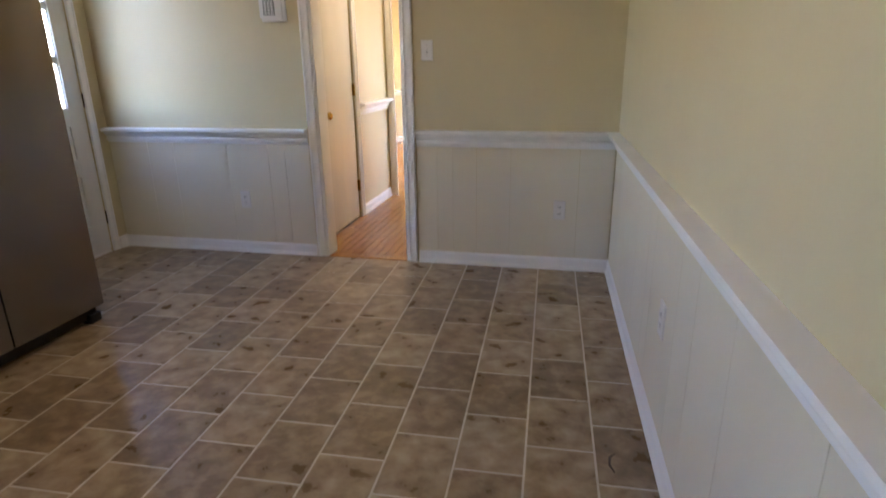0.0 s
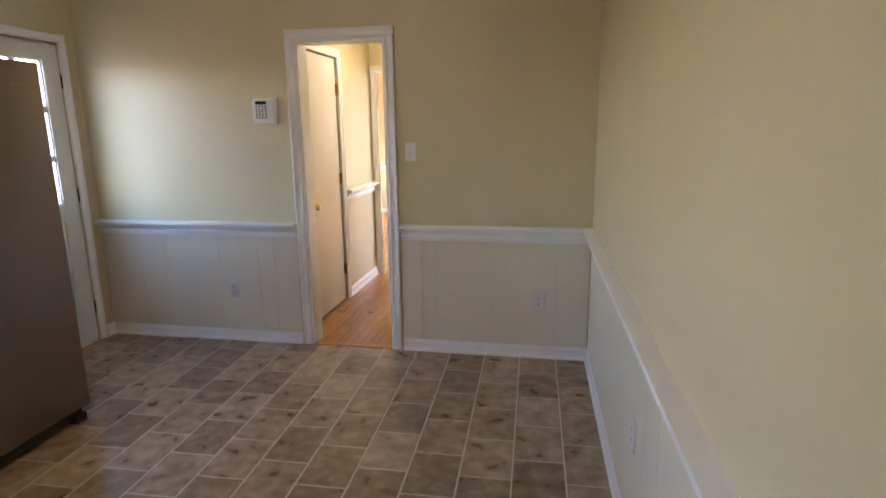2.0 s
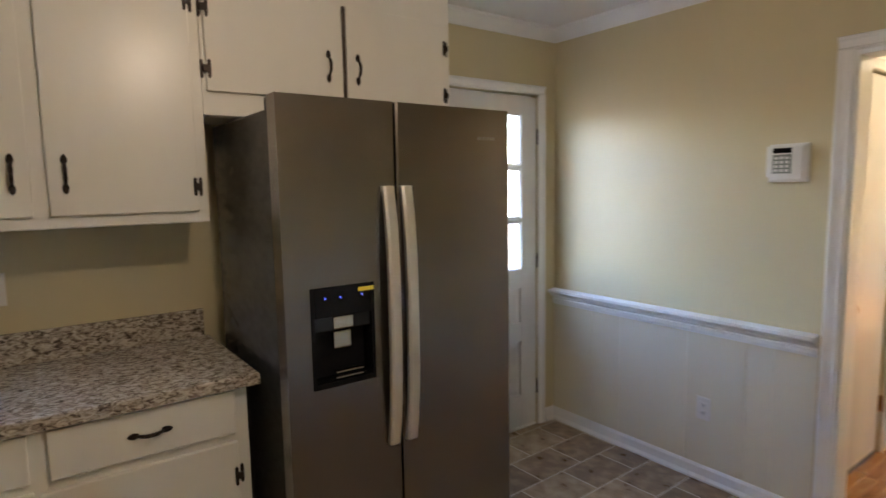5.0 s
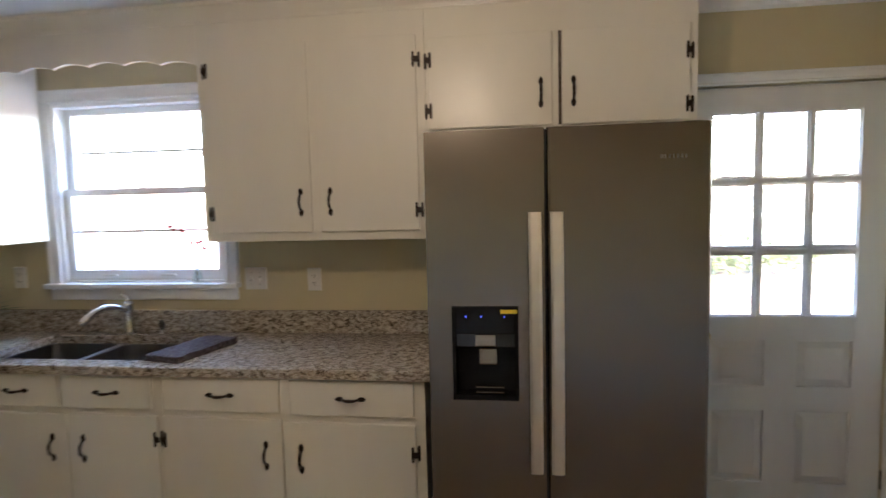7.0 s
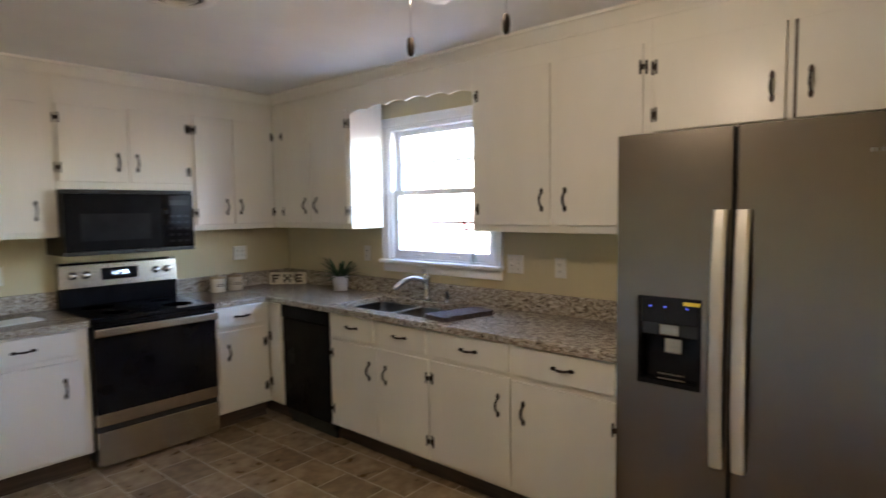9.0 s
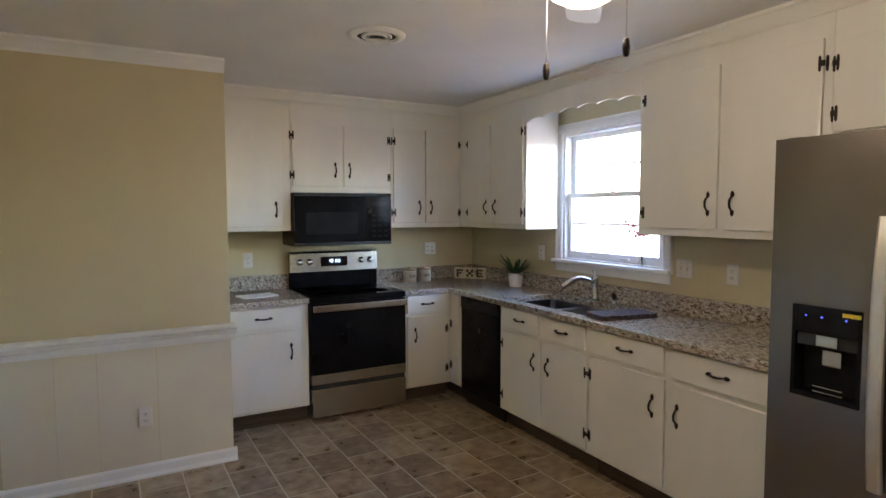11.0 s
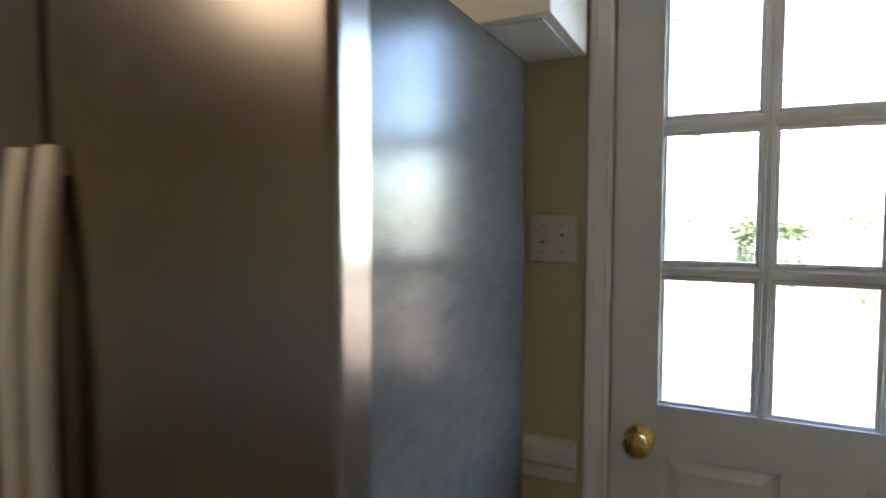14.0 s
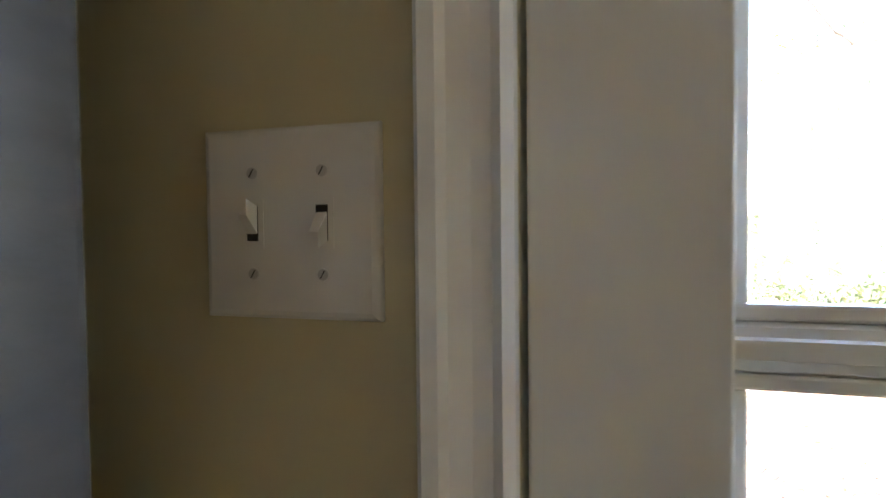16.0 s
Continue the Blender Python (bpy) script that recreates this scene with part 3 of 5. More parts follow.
def h_hinge(parent, T, u, z, v_door, v_frame, side):
    """An H hinge across the door's edge; side is the way from door to frame."""
    bm = bmesh.new()
    for off, v in ((-side * 0.011, v_door), (side * 0.011, v_frame)):
        box(bm, (u + off - 0.0055, v, z - 0.020), (u + off + 0.0055, v + 0.0035, z + 0.020), T)
        for s in (-1, 1):
            prism(bm, [(-0.0035, 0), (-0.006, 0.006), (0, 0.014), (0.006, 0.006), (0.0035, 0)], 0, 0.0035,
                  lambda p, q, d, off=off, v=v, s=s: T(u + off + p, v + d, z + s * (0.020 + q)))
    box(bm, (u - 0.010, max(v_door, v_frame) + 0.0005, z - 0.012), (u + 0.010, max(v_door, v_frame) + 0.0055, z + 0.012), T, 0.0015)
    part("hinge", bm, IRON, parent, "black iron H hinge")


def cabinet_door(unit, T, u0, u1, z0, z1, hinge=0, pull_at=None, hz=None, t=0.018):
    """hinge: -1 on the low-u edge, 1 on the high-u edge; pull_at: 'low' or 'high' end of the free edge."""
    d = part("door", B((u0, 0.001, z0), (u1, t, z1), T, 0.0045), CAB, unit)
    if hinge:
        gap = 0.070 if pull_at == "high" else 0.046
        uf = u1 - gap if hinge < 0 else u0 + gap
        zz = z0 + 0.13 if pull_at == "low" else z1 - 0.15
        if pull_at == "mid":
            zz = (z0 + z1) / 2 - 0.08
        pull(d, T, uf, zz, t, True)
        ue = u0 if hinge < 0 else u1
        for z in hz or (z0 + 0.07, z1 - 0.10):
            h_hinge(d, T, ue, z, t, 0.001, hinge)
    return d


def drawer(unit, T, u0, u1, z0, z1, t=0.018):
    d = part("drawer", B((u0, 0.001, z0), (u1, t, z1), T, 0.0045), CAB, unit)
    pull(d, T, (u0 + u1) / 2, (z0 + z1) / 2, t, False)
    return d


CTZ = 0.915
TW, TSb = on_west(-2.377), on_south(-1.575)
WB_DEPTH, SB_DEPTH = -0.603, -0.625


def base_unit(T, u0, u1, depth, label, toe=0.07, hollow=False):
    c = T((u0 + u1) / 2, depth / 2, 0)
    un = thing("base_cabinet", c, label, "cabinet", "kitchen base cabinets")
    if hollow:
        bm = box(bmesh.new(), (u0, depth, 0.120), (u1, -0.022, 0.66), T)
        box(bm, (u0, -0.022, 0.120), (u1, 0, CTZ - 0.04), T)
    else:
        bm = box(bmesh.new(), (u0, depth, 0.120), (u1, 0, CTZ - 0.04), T, 0.0015)
    part("body", bm, CAB, un)
    part("toe_kick", B((u0 + 0.001, depth, 0.0), (u1 - 0.001, -toe, 0.120), T), KICKGAP, un)
    return un


LB = "white painted base cabinet with black iron hardware under granite"
un = base_unit(TW, -0.845, 0.07, WB_DEPTH, "white double sink base cabinet with black iron pulls", hollow=True)
drawer(un, TW, -0.805, -0.402, 0.727, 0.868)
drawer(un, TW, -0.378, 0.03, 0.727, 0.868)
cabinet_door(un, TW, -0.805, -0.372, 0.140, 0.700, -1, "high", (0.24, 0.61))
cabinet_door(un, TW, -0.366, 0.048, 0.140, 0.700, 1, "high", (0.24, 0.60))
un = base_unit(TW, 0.071, 1.185, WB_DEPTH, LB)
drawer(un, TW, 0.083, 0.59, 0.727, 0.868)
drawer(un, TW, 0.635, 1.142, 0.722, 0.866)
cabinet_door(un, TW, 0.073, 0.596, 0.140, 0.700, -1, "high", (0.24, 0.60))
cabinet_door(un, TW, 0.606, 1.145, 0.140, 0.692, 1, "high", (0.22, 0.575))
un = base_unit(TW, -2.195, -1.398, WB_DEPTH, "white blind corner base cabinet", 0.07)
cabinet_door(un, TW, -1.530, -1.410, 0.140, 0.868, 0)
for z in (0.28, 0.62):
    h_hinge(un, TW, -1.533, z, 0.018, 0.018, -1)
un = base_unit(TSb, -2.376, -1.962, SB_DEPTH, "narrow white base cabinet beside the range")
drawer(un, TSb, -2.335, -1.975, 0.727, 0.868)
cabinet_door(un, TSb, -2.335, -1.975, 0.140, 0.700, -1, "high", (0.25, 0.58))
un = base_unit(TSb, -1.185, STUBX + 0.002, SB_DEPTH, "white base cabinet between range and wall")
drawer(un, TSb, -1.125, -0.61, 0.722, 0.862)
cabinet_door(un, TSb, -1.125, -0.625, 0.140, 0.692, 1, "high", (0.24, 0.57))

# uppers
TU, TSu = on_west(-2.652), on_south(-1.885)
UB, UT = 1.406, CEILZ - 0.002


def upper_unit(T, u0, u1, zb, depth, label):
    un = thing("wall_cabinet", T((u0 + u1) / 2, depth, zb), label, "cabinet", "kitchen wall cabinets")
    part("body", B((u0, depth, zb), (u1, 0, UT), T, 0.002), CAB, un)
    part("underside", B((u0 + 0.02, depth + 0.02, zb - 0.0035), (u1 - 0.02, -0.02, zb - 0.0005), T), CAB, un)
    return un


LU = "white painted wall cabinet with black iron pulls and hinges"
un = upper_unit(TU, 0.150, 1.172, UB, -0.300, LU)
cabinet_door(un, TU, 0.190, 0.658, 1.444, 2.262, -1, "low", (1.530, 2.157))
cabinet_door(un, TU, 0.700, 1.137, 1.444, 2.262, 1, "low", (1.530, 2.157))
un = upper_unit(TU, 1.173, 2.262, 1.782, -0.300, "white wall cabinet above the refrigerator")
cabinet_door(un, TU, 1.186, 1.697, 1.864, 2.240, -1, "low", (1.940, 2.147))
cabinet_door(un, TU, 1.735, 2.230, 1.864, 2.240, 1, "low", (1.925, 2.132))
# thin dark strip paints the shade between the two doors
part("door_gap", B((1.722, 0.0005, 1.866), (1.7345, 0.006, 2.238), TU), KICKGAP, un, "dark strip standing in for the shade between the doors")
un = upper_unit(TU, -1.884, -0.920, UB, -0.300, "white wall cabinet beside the kitchen window")
cabinet_door(un, TU, -1.735, -1.388, 1.444, 2.230, -1, "low", (1.530, 2.112))
cabinet_door(un, TU, -1.347, -0.945, 1.444, 2.230, 1, "low", (1.530, 2.132))
un = upper_unit(TSu, -2.977, -1.985, UB, -0.312, "white corner wall cabinet with two doors")
cabinet_door(un, TSu, -2.288, -2.005, 1.443, 2.225, 1, "low", (1.53, 2.12))
cabinet_door(un, TSu, -2.640, -2.306, 1.443, 2.225, -1, "low", (1.53, 2.12))
un = upper_unit(TSu, -1.984, -1.155, 1.690, -0.312, "short white wall cabinet above the microwave")
cabinet_door(un, TSu, -1.550, -1.165, 1.735, 2.205, 1, "low", (1.82, 2.12))
cabinet_door(un, TSu, -1.965, -1.575, 1.735, 2.215, -1, "low", (1.82, 2.12))
un = upper_unit(TSu, -1.154, STUBX + 0.002, UB - 0.01, -0.312, "wide white wall cabinet beside the projecting wall")
cabinet_door(un, TSu, -1.085, -0.640, 1.425, 2.195, 1, "low", (1.50, 2.10))

# scalloped valance and soffit over the window
pts = [(-0.919, 2.437), (0.149, 2.437), (0.149, 2.190)]
nn = 84
for i in range(1, nn):
    s = i / nn
    u = 0.149 - s * 1.068
    env = 2.190 + 0.022 * math.sin(math.pi * s)
    pts.append((u, env + 0.017 * abs(math.sin(6 * math.pi * s)) ** 0.9))
pts.append((-0.919, 2.190))
bm = prism(bmesh.new(), pts, -0.016, 0.0, lambda p, q, d: TU(p, d, q))
tagged(part("valance", bm, CAB), "white scalloped wooden valance above the kitchen window", "valance")

# ---- worktop ----
SINKY, SINKX = (-0.862, -0.042), (-2.86, -2.435)
wt = thing("countertop", (-2.68, 0, 0.875), "speckled brown and grey granite worktop with splashback", "countertop")
EX = -2.342
zt0, zt1 = 0.876, CTZ
bm = bmesh.new()
ring = [[(XW, -2.198), (-1.957, -2.198), (-1.957, -1.548), (EX, -1.548), (EX, 1.222), (XW, 1.222)],
        [(SINKX[0], SINKY[0]), (SINKX[1], SINKY[0]), (SINKX[1], SINKY[1]), (SINKX[0], SINKY[1])]]
BV = 0.006


def top_z(z, inset):
    o, h = ring
    sg = [(0, 0), (-1, 0), (-1, -1), (-1, -1), (-1, -1), (0, -1)]
    return ([bm.verts.new((x + inset * a, y + inset * b, z)) for (x, y), (a, b) in zip(o, sg)], [bm.verts.new((x, y, z)) for x, y in h])


o0, h0 = top_z(zt0, 0.0)
o1, h1 = top_z(zt1 - BV, 0.0)
o2, h2 = top_z(zt1 - BV * 0.3, BV * 0.3)
o3, h3 = top_z(zt1, BV)
for lo, hi in ((o0, o1), (o1, o2), (o2, o3)):
    for i in range(6):
        k = (i + 1) % 6
        bm.faces.new((lo[i], lo[k], hi[k], hi[i]))
for i in range(4):
    k = (i + 1) % 4
    bm.faces.new((h0[k], h0[i], h3[i], h3[k]))
for o, h, flip in ((o0, h0, True), (o3, h3, False)):
    for q in ((o[0], o[1], o[2], o[3]), (o[0], o[3], h[1], h[0]), (o[3], o[4], h[2], h[1]), (o[4], o[5], h[3], h[2]), (o[5], o[0], h[0], h[3])):
        bm.faces.new(q[::-1] if flip else q)
bmesh.ops.delete(bm, geom=[v for v in bm.verts if not v.link_faces], context="VERTS")
bmesh.ops.recalc_face_normals(bm, faces=bm.faces)
part("slab", bm, GRANITE, wt)
part("slab", B((-1.190, -2.198, zt0), (STUBX + 0.001, -1.548, zt1), bevel=0.005), GRANITE, wt)
part("splashback", B((XW, -2.197, CTZ), (XW + 0.022, 1.20, CTZ + 0.115), bevel=0.003), GRANITE, wt)
part("splashback", B((XW + 0.022, -2.198, CTZ), (-1.957, -2.176, CTZ + 0.115), bevel=0.003), GRANITE, wt)
part("splashback", B((-1.190, -2.198, CTZ), (STUBX + 0.001, -2.176, CTZ + 0.115), bevel=0.003), GRANITE, wt)

# sink
sk = thing("sink", (-2.65, -0.45, 0.70), "double-bowl stainless steel sink set into granite", "sink")


def bowl(y0, y1, x0, x1, z1, depth, r=0.06):
    bm = bmesh.new()
    rings = []
    for z, ins, rr in ((z1, -0.012, r), (z1, 0.0, r), (z1 - depth + 0.03, 0.008, r), (z1 - depth, 0.04, r * 0.8)):
        ring = []
        for cx, cy, a0 in ((x1, y1, 0), (x0, y1, 90), (x0, y0, 180), (x1, y0, 270)):
            sx, sy = (-1 if cx == x1 else 1), (-1 if cy == y1 else 1)
            for k in range(5):
                a = radians(a0 + 22.5 * k)
                ring.append(bm.verts.new((cx + sx * (ins + rr) + rr * math.cos(a), cy + sy * (ins + rr) + rr * math.sin(a), z)))
        rings.append(ring)
    for A, Bq in zip(rings, rings[1:]):
        for k in range(len(A)):
            bm.faces.new((A[k], A[(k + 1) % len(A)], Bq[(k + 1) % len(A)], Bq[k]))
    bm.faces.new(rings[-1])
    ob = part("bowl", bm, SINK, sk)
    part("drain", lathe(bmesh.new(), [(0.042, 0.0), (0.042, 0.003), (0.030, 0.003), (0.022, 0.001)], ((x0 + x1) / 2, (y0 + y1) / 2, z1 - depth + 0.0005), "z", 18), CHROME, sk)


bowl(-0.864, -0.465, -2.862, -2.433, 0.8745, 0.185)
bowl(-0.440, -0.040, -2.862, -2.433, 0.8745, 0.185)
part("divider", B((-2.858, -0.470, 0.862), (-2.437, -0.435, 0.880), bevel=0.006), SINK, sk)

fc = thing("faucet", (-2.905, -0.455, CTZ), "satin nickel kitchen faucet with pull-out spout", "faucet")
fx, fy = -2.905, -0.455
part("base_plate", B((fx - 0.028, fy - 0.13, CTZ), (fx + 0.028, fy + 0.13, CTZ + 0.007), bevel=0.003), CHROME, fc)
part("body", lathe(bmesh.new(), [(0.030, 0.007), (0.029, 0.02), (0.024, 0.03), (0.023, 0.14), (0.026, 0.15), (0.026, 0.165), (0.020, 0.172), (0, 0.174)], (fx, fy, CTZ), "z", 20), CHROME, fc, smooth=True)
P = []
for i in range(11):
    s = i / 10
    P.append((fx + 0.015 + 0.20 * s, fy - 0.10 * s, CTZ + 0.105 + 0.058 * math.sin(math.pi * min(1, s * 0.86 + 0.14)) - 0.012 * s))
part("spout", tube(bmesh.new(), P, [0.015, 0.015, 0.015, 0.015, 0.016, 0.017, 0.018, 0.019, 0.020, 0.020, 0.017], 12), CHROME, fc, smooth=True)
part("lever", tube(bmesh.new(), [(fx, fy, CTZ + 0.17), (fx - 0.01, fy - 0.01, CTZ + 0.188), (fx - 0.02, fy - 0.05, CTZ + 0.205)], [0.014, 0.010, 0.006], 8), CHROME, fc, smooth=True)
sp = thing("side_sprayer", (-2.905, -0.275, CTZ), "dark side sprayer beside the faucet", "sprayer")
part("holder", lathe(bmesh.new(), [(0.022, 0), (0.022, 0.006), (0.014, 0.014), (0.013, 0.03), (0, 0.03)], (-2.905, -0.275, CTZ), "z", 14), CHROME, sp, smooth=True)
part("head", tube(bmesh.new(), [(-2.905, -0.275, CTZ + 0.028), (-2.90, -0.268, CTZ + 0.05), (-2.875, -0.255, CTZ + 0.072)], [0.012, 0.016, 0.014], 10), BLACKM, sp, smooth=True)

# ---- refrigerator ----
fr = thing("refrigerator", (-2.5, 1.71, 0), "stainless side-by-side refrigerator with black ice dispenser", "refrigerator")
FX, FY0, FY1, FS, FT = -2.148, 1.244, 2.167, 1.646, 1.797
part("body", B((-2.87, FY0 + 0.012, 0.075), (FX - 0.075, FY1 - 0.018, FT - 0.035), bevel=0.006), SIDE, fr, "dark textured metal body")
bm = bmesh.new()
DPY, DPZ = (1.326, 1.552), (0.879, 1.207)
TF = on_west(FX)


def slab_door(bm, u0, u1):
    prof = [(u0, -0.068), (u0, -0.012), (u0 + 0.004, -0.004), (u0 + 0.012, 0.0), (u1 - 0.012, 0.0), (u1 - 0.004, -0.004), (u1, -0.012), (u1, -0.068)]
    return prism(bm, prof, 0.085, FT, lambda p, q, d: TF(p, q, d))


dR = part("right_door", slab_door(bm, FS + 0.0045, FY1), STEEL, fr)
bm = bmesh.new()
u0, u1 = FY0, FS - 0.004
for a, b, c, d in ((u0, DPY[0], 0.085, FT), (DPY[1], u1, 0.085, FT), (DPY[0], DPY[1], 0.085, DPZ[0]), (DPY[0], DPY[1], DPZ[1], FT)):
    box(bm, (a, -0.068, c), (b, 0.0, d), TF)
dL = part("left_door", bm, STEEL, fr)
bm = bmesh.new()
box(bm, (DPY[0] + 0.0005, -0.066, DPZ[0] + 0.0005), (DPY[1] - 0.0005, -0.062, DPZ[1] - 0.0005), TF)
for a, b, c, d in ((DPY[0], DPY[0] + 0.012, DPZ[0], DPZ[1]), (DPY[1] - 0.012, DPY[1], DPZ[0], DPZ[1]), (DPY[0] + 0.012, DPY[1] - 0.012, DPZ[0], DPZ[0] + 0.018)):
    box(bm, (a, -0.062, c), (b, 0.003, d), TF, 0.002)
disp = part("dispenser", bm, BLACK, dL, "glossy black ice and water dispenser")
part("control_panel", B((DPY[0] + 0.012, -0.045, 1.110), (DPY[1] - 0.012, 0.004, DPZ[1]), TF, 0.003), BLACKG, dL)
part("nozzle_strip", B((DPY[0] + 0.012, -0.05, 1.062), (DPY[1] - 0.012, -0.012, 1.108), TF, 0.003), GREYG, dL)
part("ice_chute", B((1.405, -0.05, 1.066), (1.475, -0.004, 1.106), TF, 0.004), STEEL2, dL)
part("paddle", B((1.415, -0.055, 0.995), (1.478, -0.028, 1.052), TF, 0.006), STEEL2, dL)
for z in (0.925, 0.907):
    part("drip_slot", B((1.405, -0.02, z), (1.500, 0.0045, z + 0.003), TF), STEEL2, dL)
part("label_sticker", B((1.492, 0.0042, 1.182), (1.548, 0.005, 1.195), TF), YELLOW, dL, "yellow warning sticker")
for y in (1.372, 1.425, 1.502):
    part("indicator_light", B((y, 0.0042, 1.168), (y + 0.005, 0.005, 1.174), TF), BLUE, dL)
for door, (a, b) in ((dL, (1.589, 1.631)), (dR, (1.660, 1.702))):
    bm = bmesh.new()
    rows = []
    for i in range(15):
        s = -1 + i / 7
        z = 1.076 + s * 0.445
        out = 0.012 + 0.028 * (1 - abs(s) ** 3.0)
        rows.append([bm.verts.new(TF(u, out + o, z)) for u, o in ((a, -0.012), (b, -0.012), (b, 0.004), (b - 0.008, 0.010), (a + 0.008, 0.010), (a, 0.004))])
    for A, C in zip(rows, rows[1:]):
        for k in range(6):
            bm.faces.new((A[k], A[(k + 1) % 6], C[(k + 1) % 6], C[k]))
    bm.faces.new(rows[0])
    bm.faces.new(rows[-1])
    for s in (-1, 1):
        box(bm, (a + 0.006, 0.0, 1.076 + s * 0.42 - 0.016), (b - 0.006, 0.022, 1.076 + s * 0.42 + 0.016), TF)
    part("handle", bm, HANDLE, door, "long bowed pale steel handle")
part("grille", B((FX - 0.09, FY0 + 0.03, 0.02), (FX - 0.035, FY1 - 0.03, 0.082), bevel=0.004), BLACKM, fr)
for y in (FY0 + 0.06, FY1 - 0.06):
    part("foot", B((FX - 0.10, y - 0.035, 0.0), (FX - 0.012, y + 0.035, 0.05), bevel=0.008), BLACKM, fr)
    part("foot", B((-2.85, y - 0.03, 0.0), (-2.79, y + 0.03, 0.08)), BLACKM, fr)
for y in (FY0 + 0.05, FY1 - 0.05):
    part("hinge_cover", B((FX - 0.15, y - 0.03, FT - 0.036), (FX - 0.03, y + 0.03, FT + 0.006), bevel=0.006), BLACKM, fr)
for i, w in enumerate((0.008, 0.004, 0.006, 0.005, 0.006, 0.006, 0.005)):
    part("badge_letter", B((2.008 + i * 0.0125, 0.0, 1.684), (2.008 + i * 0.0125 + w, 0.0012, 1.696), TF), SINK, dR)
part("gasket", B((FS - 0.010, -0.066, 0.09), (FS + 0.010, -0.020, FT - 0.004), TF), BLACKM, fr)

# ---- range ----
rg = thing("range", (-1.575, -1.87, 0), "stainless electric range with black glass cooktop and oven", "range")
RX0, RX1, RFY = -1.952, -1.197, -1.545
TR = on_south(RFY)
part("body", B((RX0, -0.64, 0.04), (RX1, -0.045, 0.892), TR, 0.002), BLACKM, rg)
part("cooktop", B((RX0 - 0.002, -0.645, 0.893), (RX1 + 0.002, 0.004, 0.918), TR, 0.006), BLACKG, rg, "black glass cooktop")
for cx, cy, r in ((-1.77, -0.17, 0.10), (-1.38, -0.17, 0.085), (-1.77, -0.45, 0.075), (-1.38, -0.45, 0.10)):
    part("burner_ring", lathe(bmesh.new(), [(r, 0), (r, 0.0006), (r - 0.004, 0.0006), (r - 0.004, 0)], (cx, RFY + cy, 0.9181), "z", 36), GREYG, rg)
part("front_trim", B((RX0, -0.04, 0.872), (RX1, 0.006, 0.892), TR, 0.003), BLACKG, rg)
od = part("oven_door", B((RX0 + 0.002, -0.043, 0.345), (RX1 - 0.002, 0.006, 0.866), TR, 0.004), BLACKG, rg, "black glass oven door")
part("oven_window", B((RX0 + 0.10, 0.0062, 0.44), (RX1 - 0.10, 0.008, 0.74), TR, 0.001), BLACKG, od)
part("lower_band", B((RX0 + 0.002, 0.004, 0.268), (RX1 - 0.002, -0.043, 0.343), TR, 0.003), STEEL2, od, "brushed steel band")
bm = B((RX0 + 0.006, 0.034, 0.812), (RX1 - 0.006, 0.052, 0.862), TR, 0.007)
for x in (RX0 + 0.03, RX1 - 0.03):
    box(bm, (x - 0.012, 0.006, 0.825), (x + 0.012, 0.036, 0.850), TR)
part("handle", bm, STEEL2, od, "wide flat steel handle")
part("gap_strip", B((RX0 + 0.004, -0.03, 0.232), (RX1 - 0.004, -0.012, 0.266), TR), BLACKM, rg)
part("storage_drawer", B((RX0 + 0.002, -0.043, 0.022), (RX1 - 0.002, 0.004, 0.234), TR, 0.004), STEEL2, rg, "brushed steel storage drawer")
for x in (RX0 + 0.05, RX1 - 0.05):
    part("foot", lathe(bmesh.new(), [(0.018, 0), (0.018, 0.04), (0, 0.04)], (x, RFY - 0.08, 0), "z", 10), BLACKM, rg)
    part("foot", lathe(bmesh.new(), [(0.018, 0), (0.018, 0.04), (0, 0.04)], (x, RFY - 0.58, 0), "z", 10), BLACKM, rg)
TB = on_south(-2.125)
part("backguard_riser", B((RX0, -0.055, 0.918), (RX1, -0.005, 1.045), TB, 0.003), BLACK, rg)
bm = prism(bmesh.new(), [(-0.055, 1.045), (0.010, 1.045), (0.0, 1.195), (-0.008, 1.212), (-0.055, 1.212)], RX0, RX1, lambda p, q, d: TB(d, p, q))
bg = part("backguard", bm, STEEL2, rg, "brushed steel control panel")
part("display", B((-1.68, -0.002, 1.085), (-1.45, 0.0095, 1.165), TB, 0.002), BLACKG, bg)
# clock digits as seven-segment bars
SEG = {"0": "abcdef", "1": "bc", "2": "abged"}
for k, ch in enumerate("1200"):
    ux = -1.515 - 0.026 * k - (0.010 if k > 1 else 0)
    bm = bmesh.new()
    for s in SEG[ch]:
        a, b, c, d = {"a": (0, 0.012, 0.022, 0.0245), "g": (0, 0.012, 0.011, 0.0135), "d": (0, 0.012, 0, 0.0025), "b": (0.0105, 0.013, 0.012, 0.0235),
                      "c": (0.0105, 0.013, 0.001, 0.0125), "f": (-0.001, 0.0015, 0.012, 0.0235), "e": (-0.001, 0.0015, 0.001, 0.0125)}[s]
        box(bm, (ux - a, 0.0096, 1.118 + c), (ux - b, 0.0103, 1.118 + d), TB)
    part("digit", bm, DIGIT, bg)
for x in (-1.275, -1.355, -1.805, -1.885):
    part("knob", lathe(bmesh.new(), [(0.026, 0.0), (0.026, 0.008), (0.021, 0.012), (0.019, 0.034), (0.015, 0.038), (0, 0.038)], (x, -2.125 + 0.004, 1.128), "y", 22), CHROME, bg, "silver control knob", True)

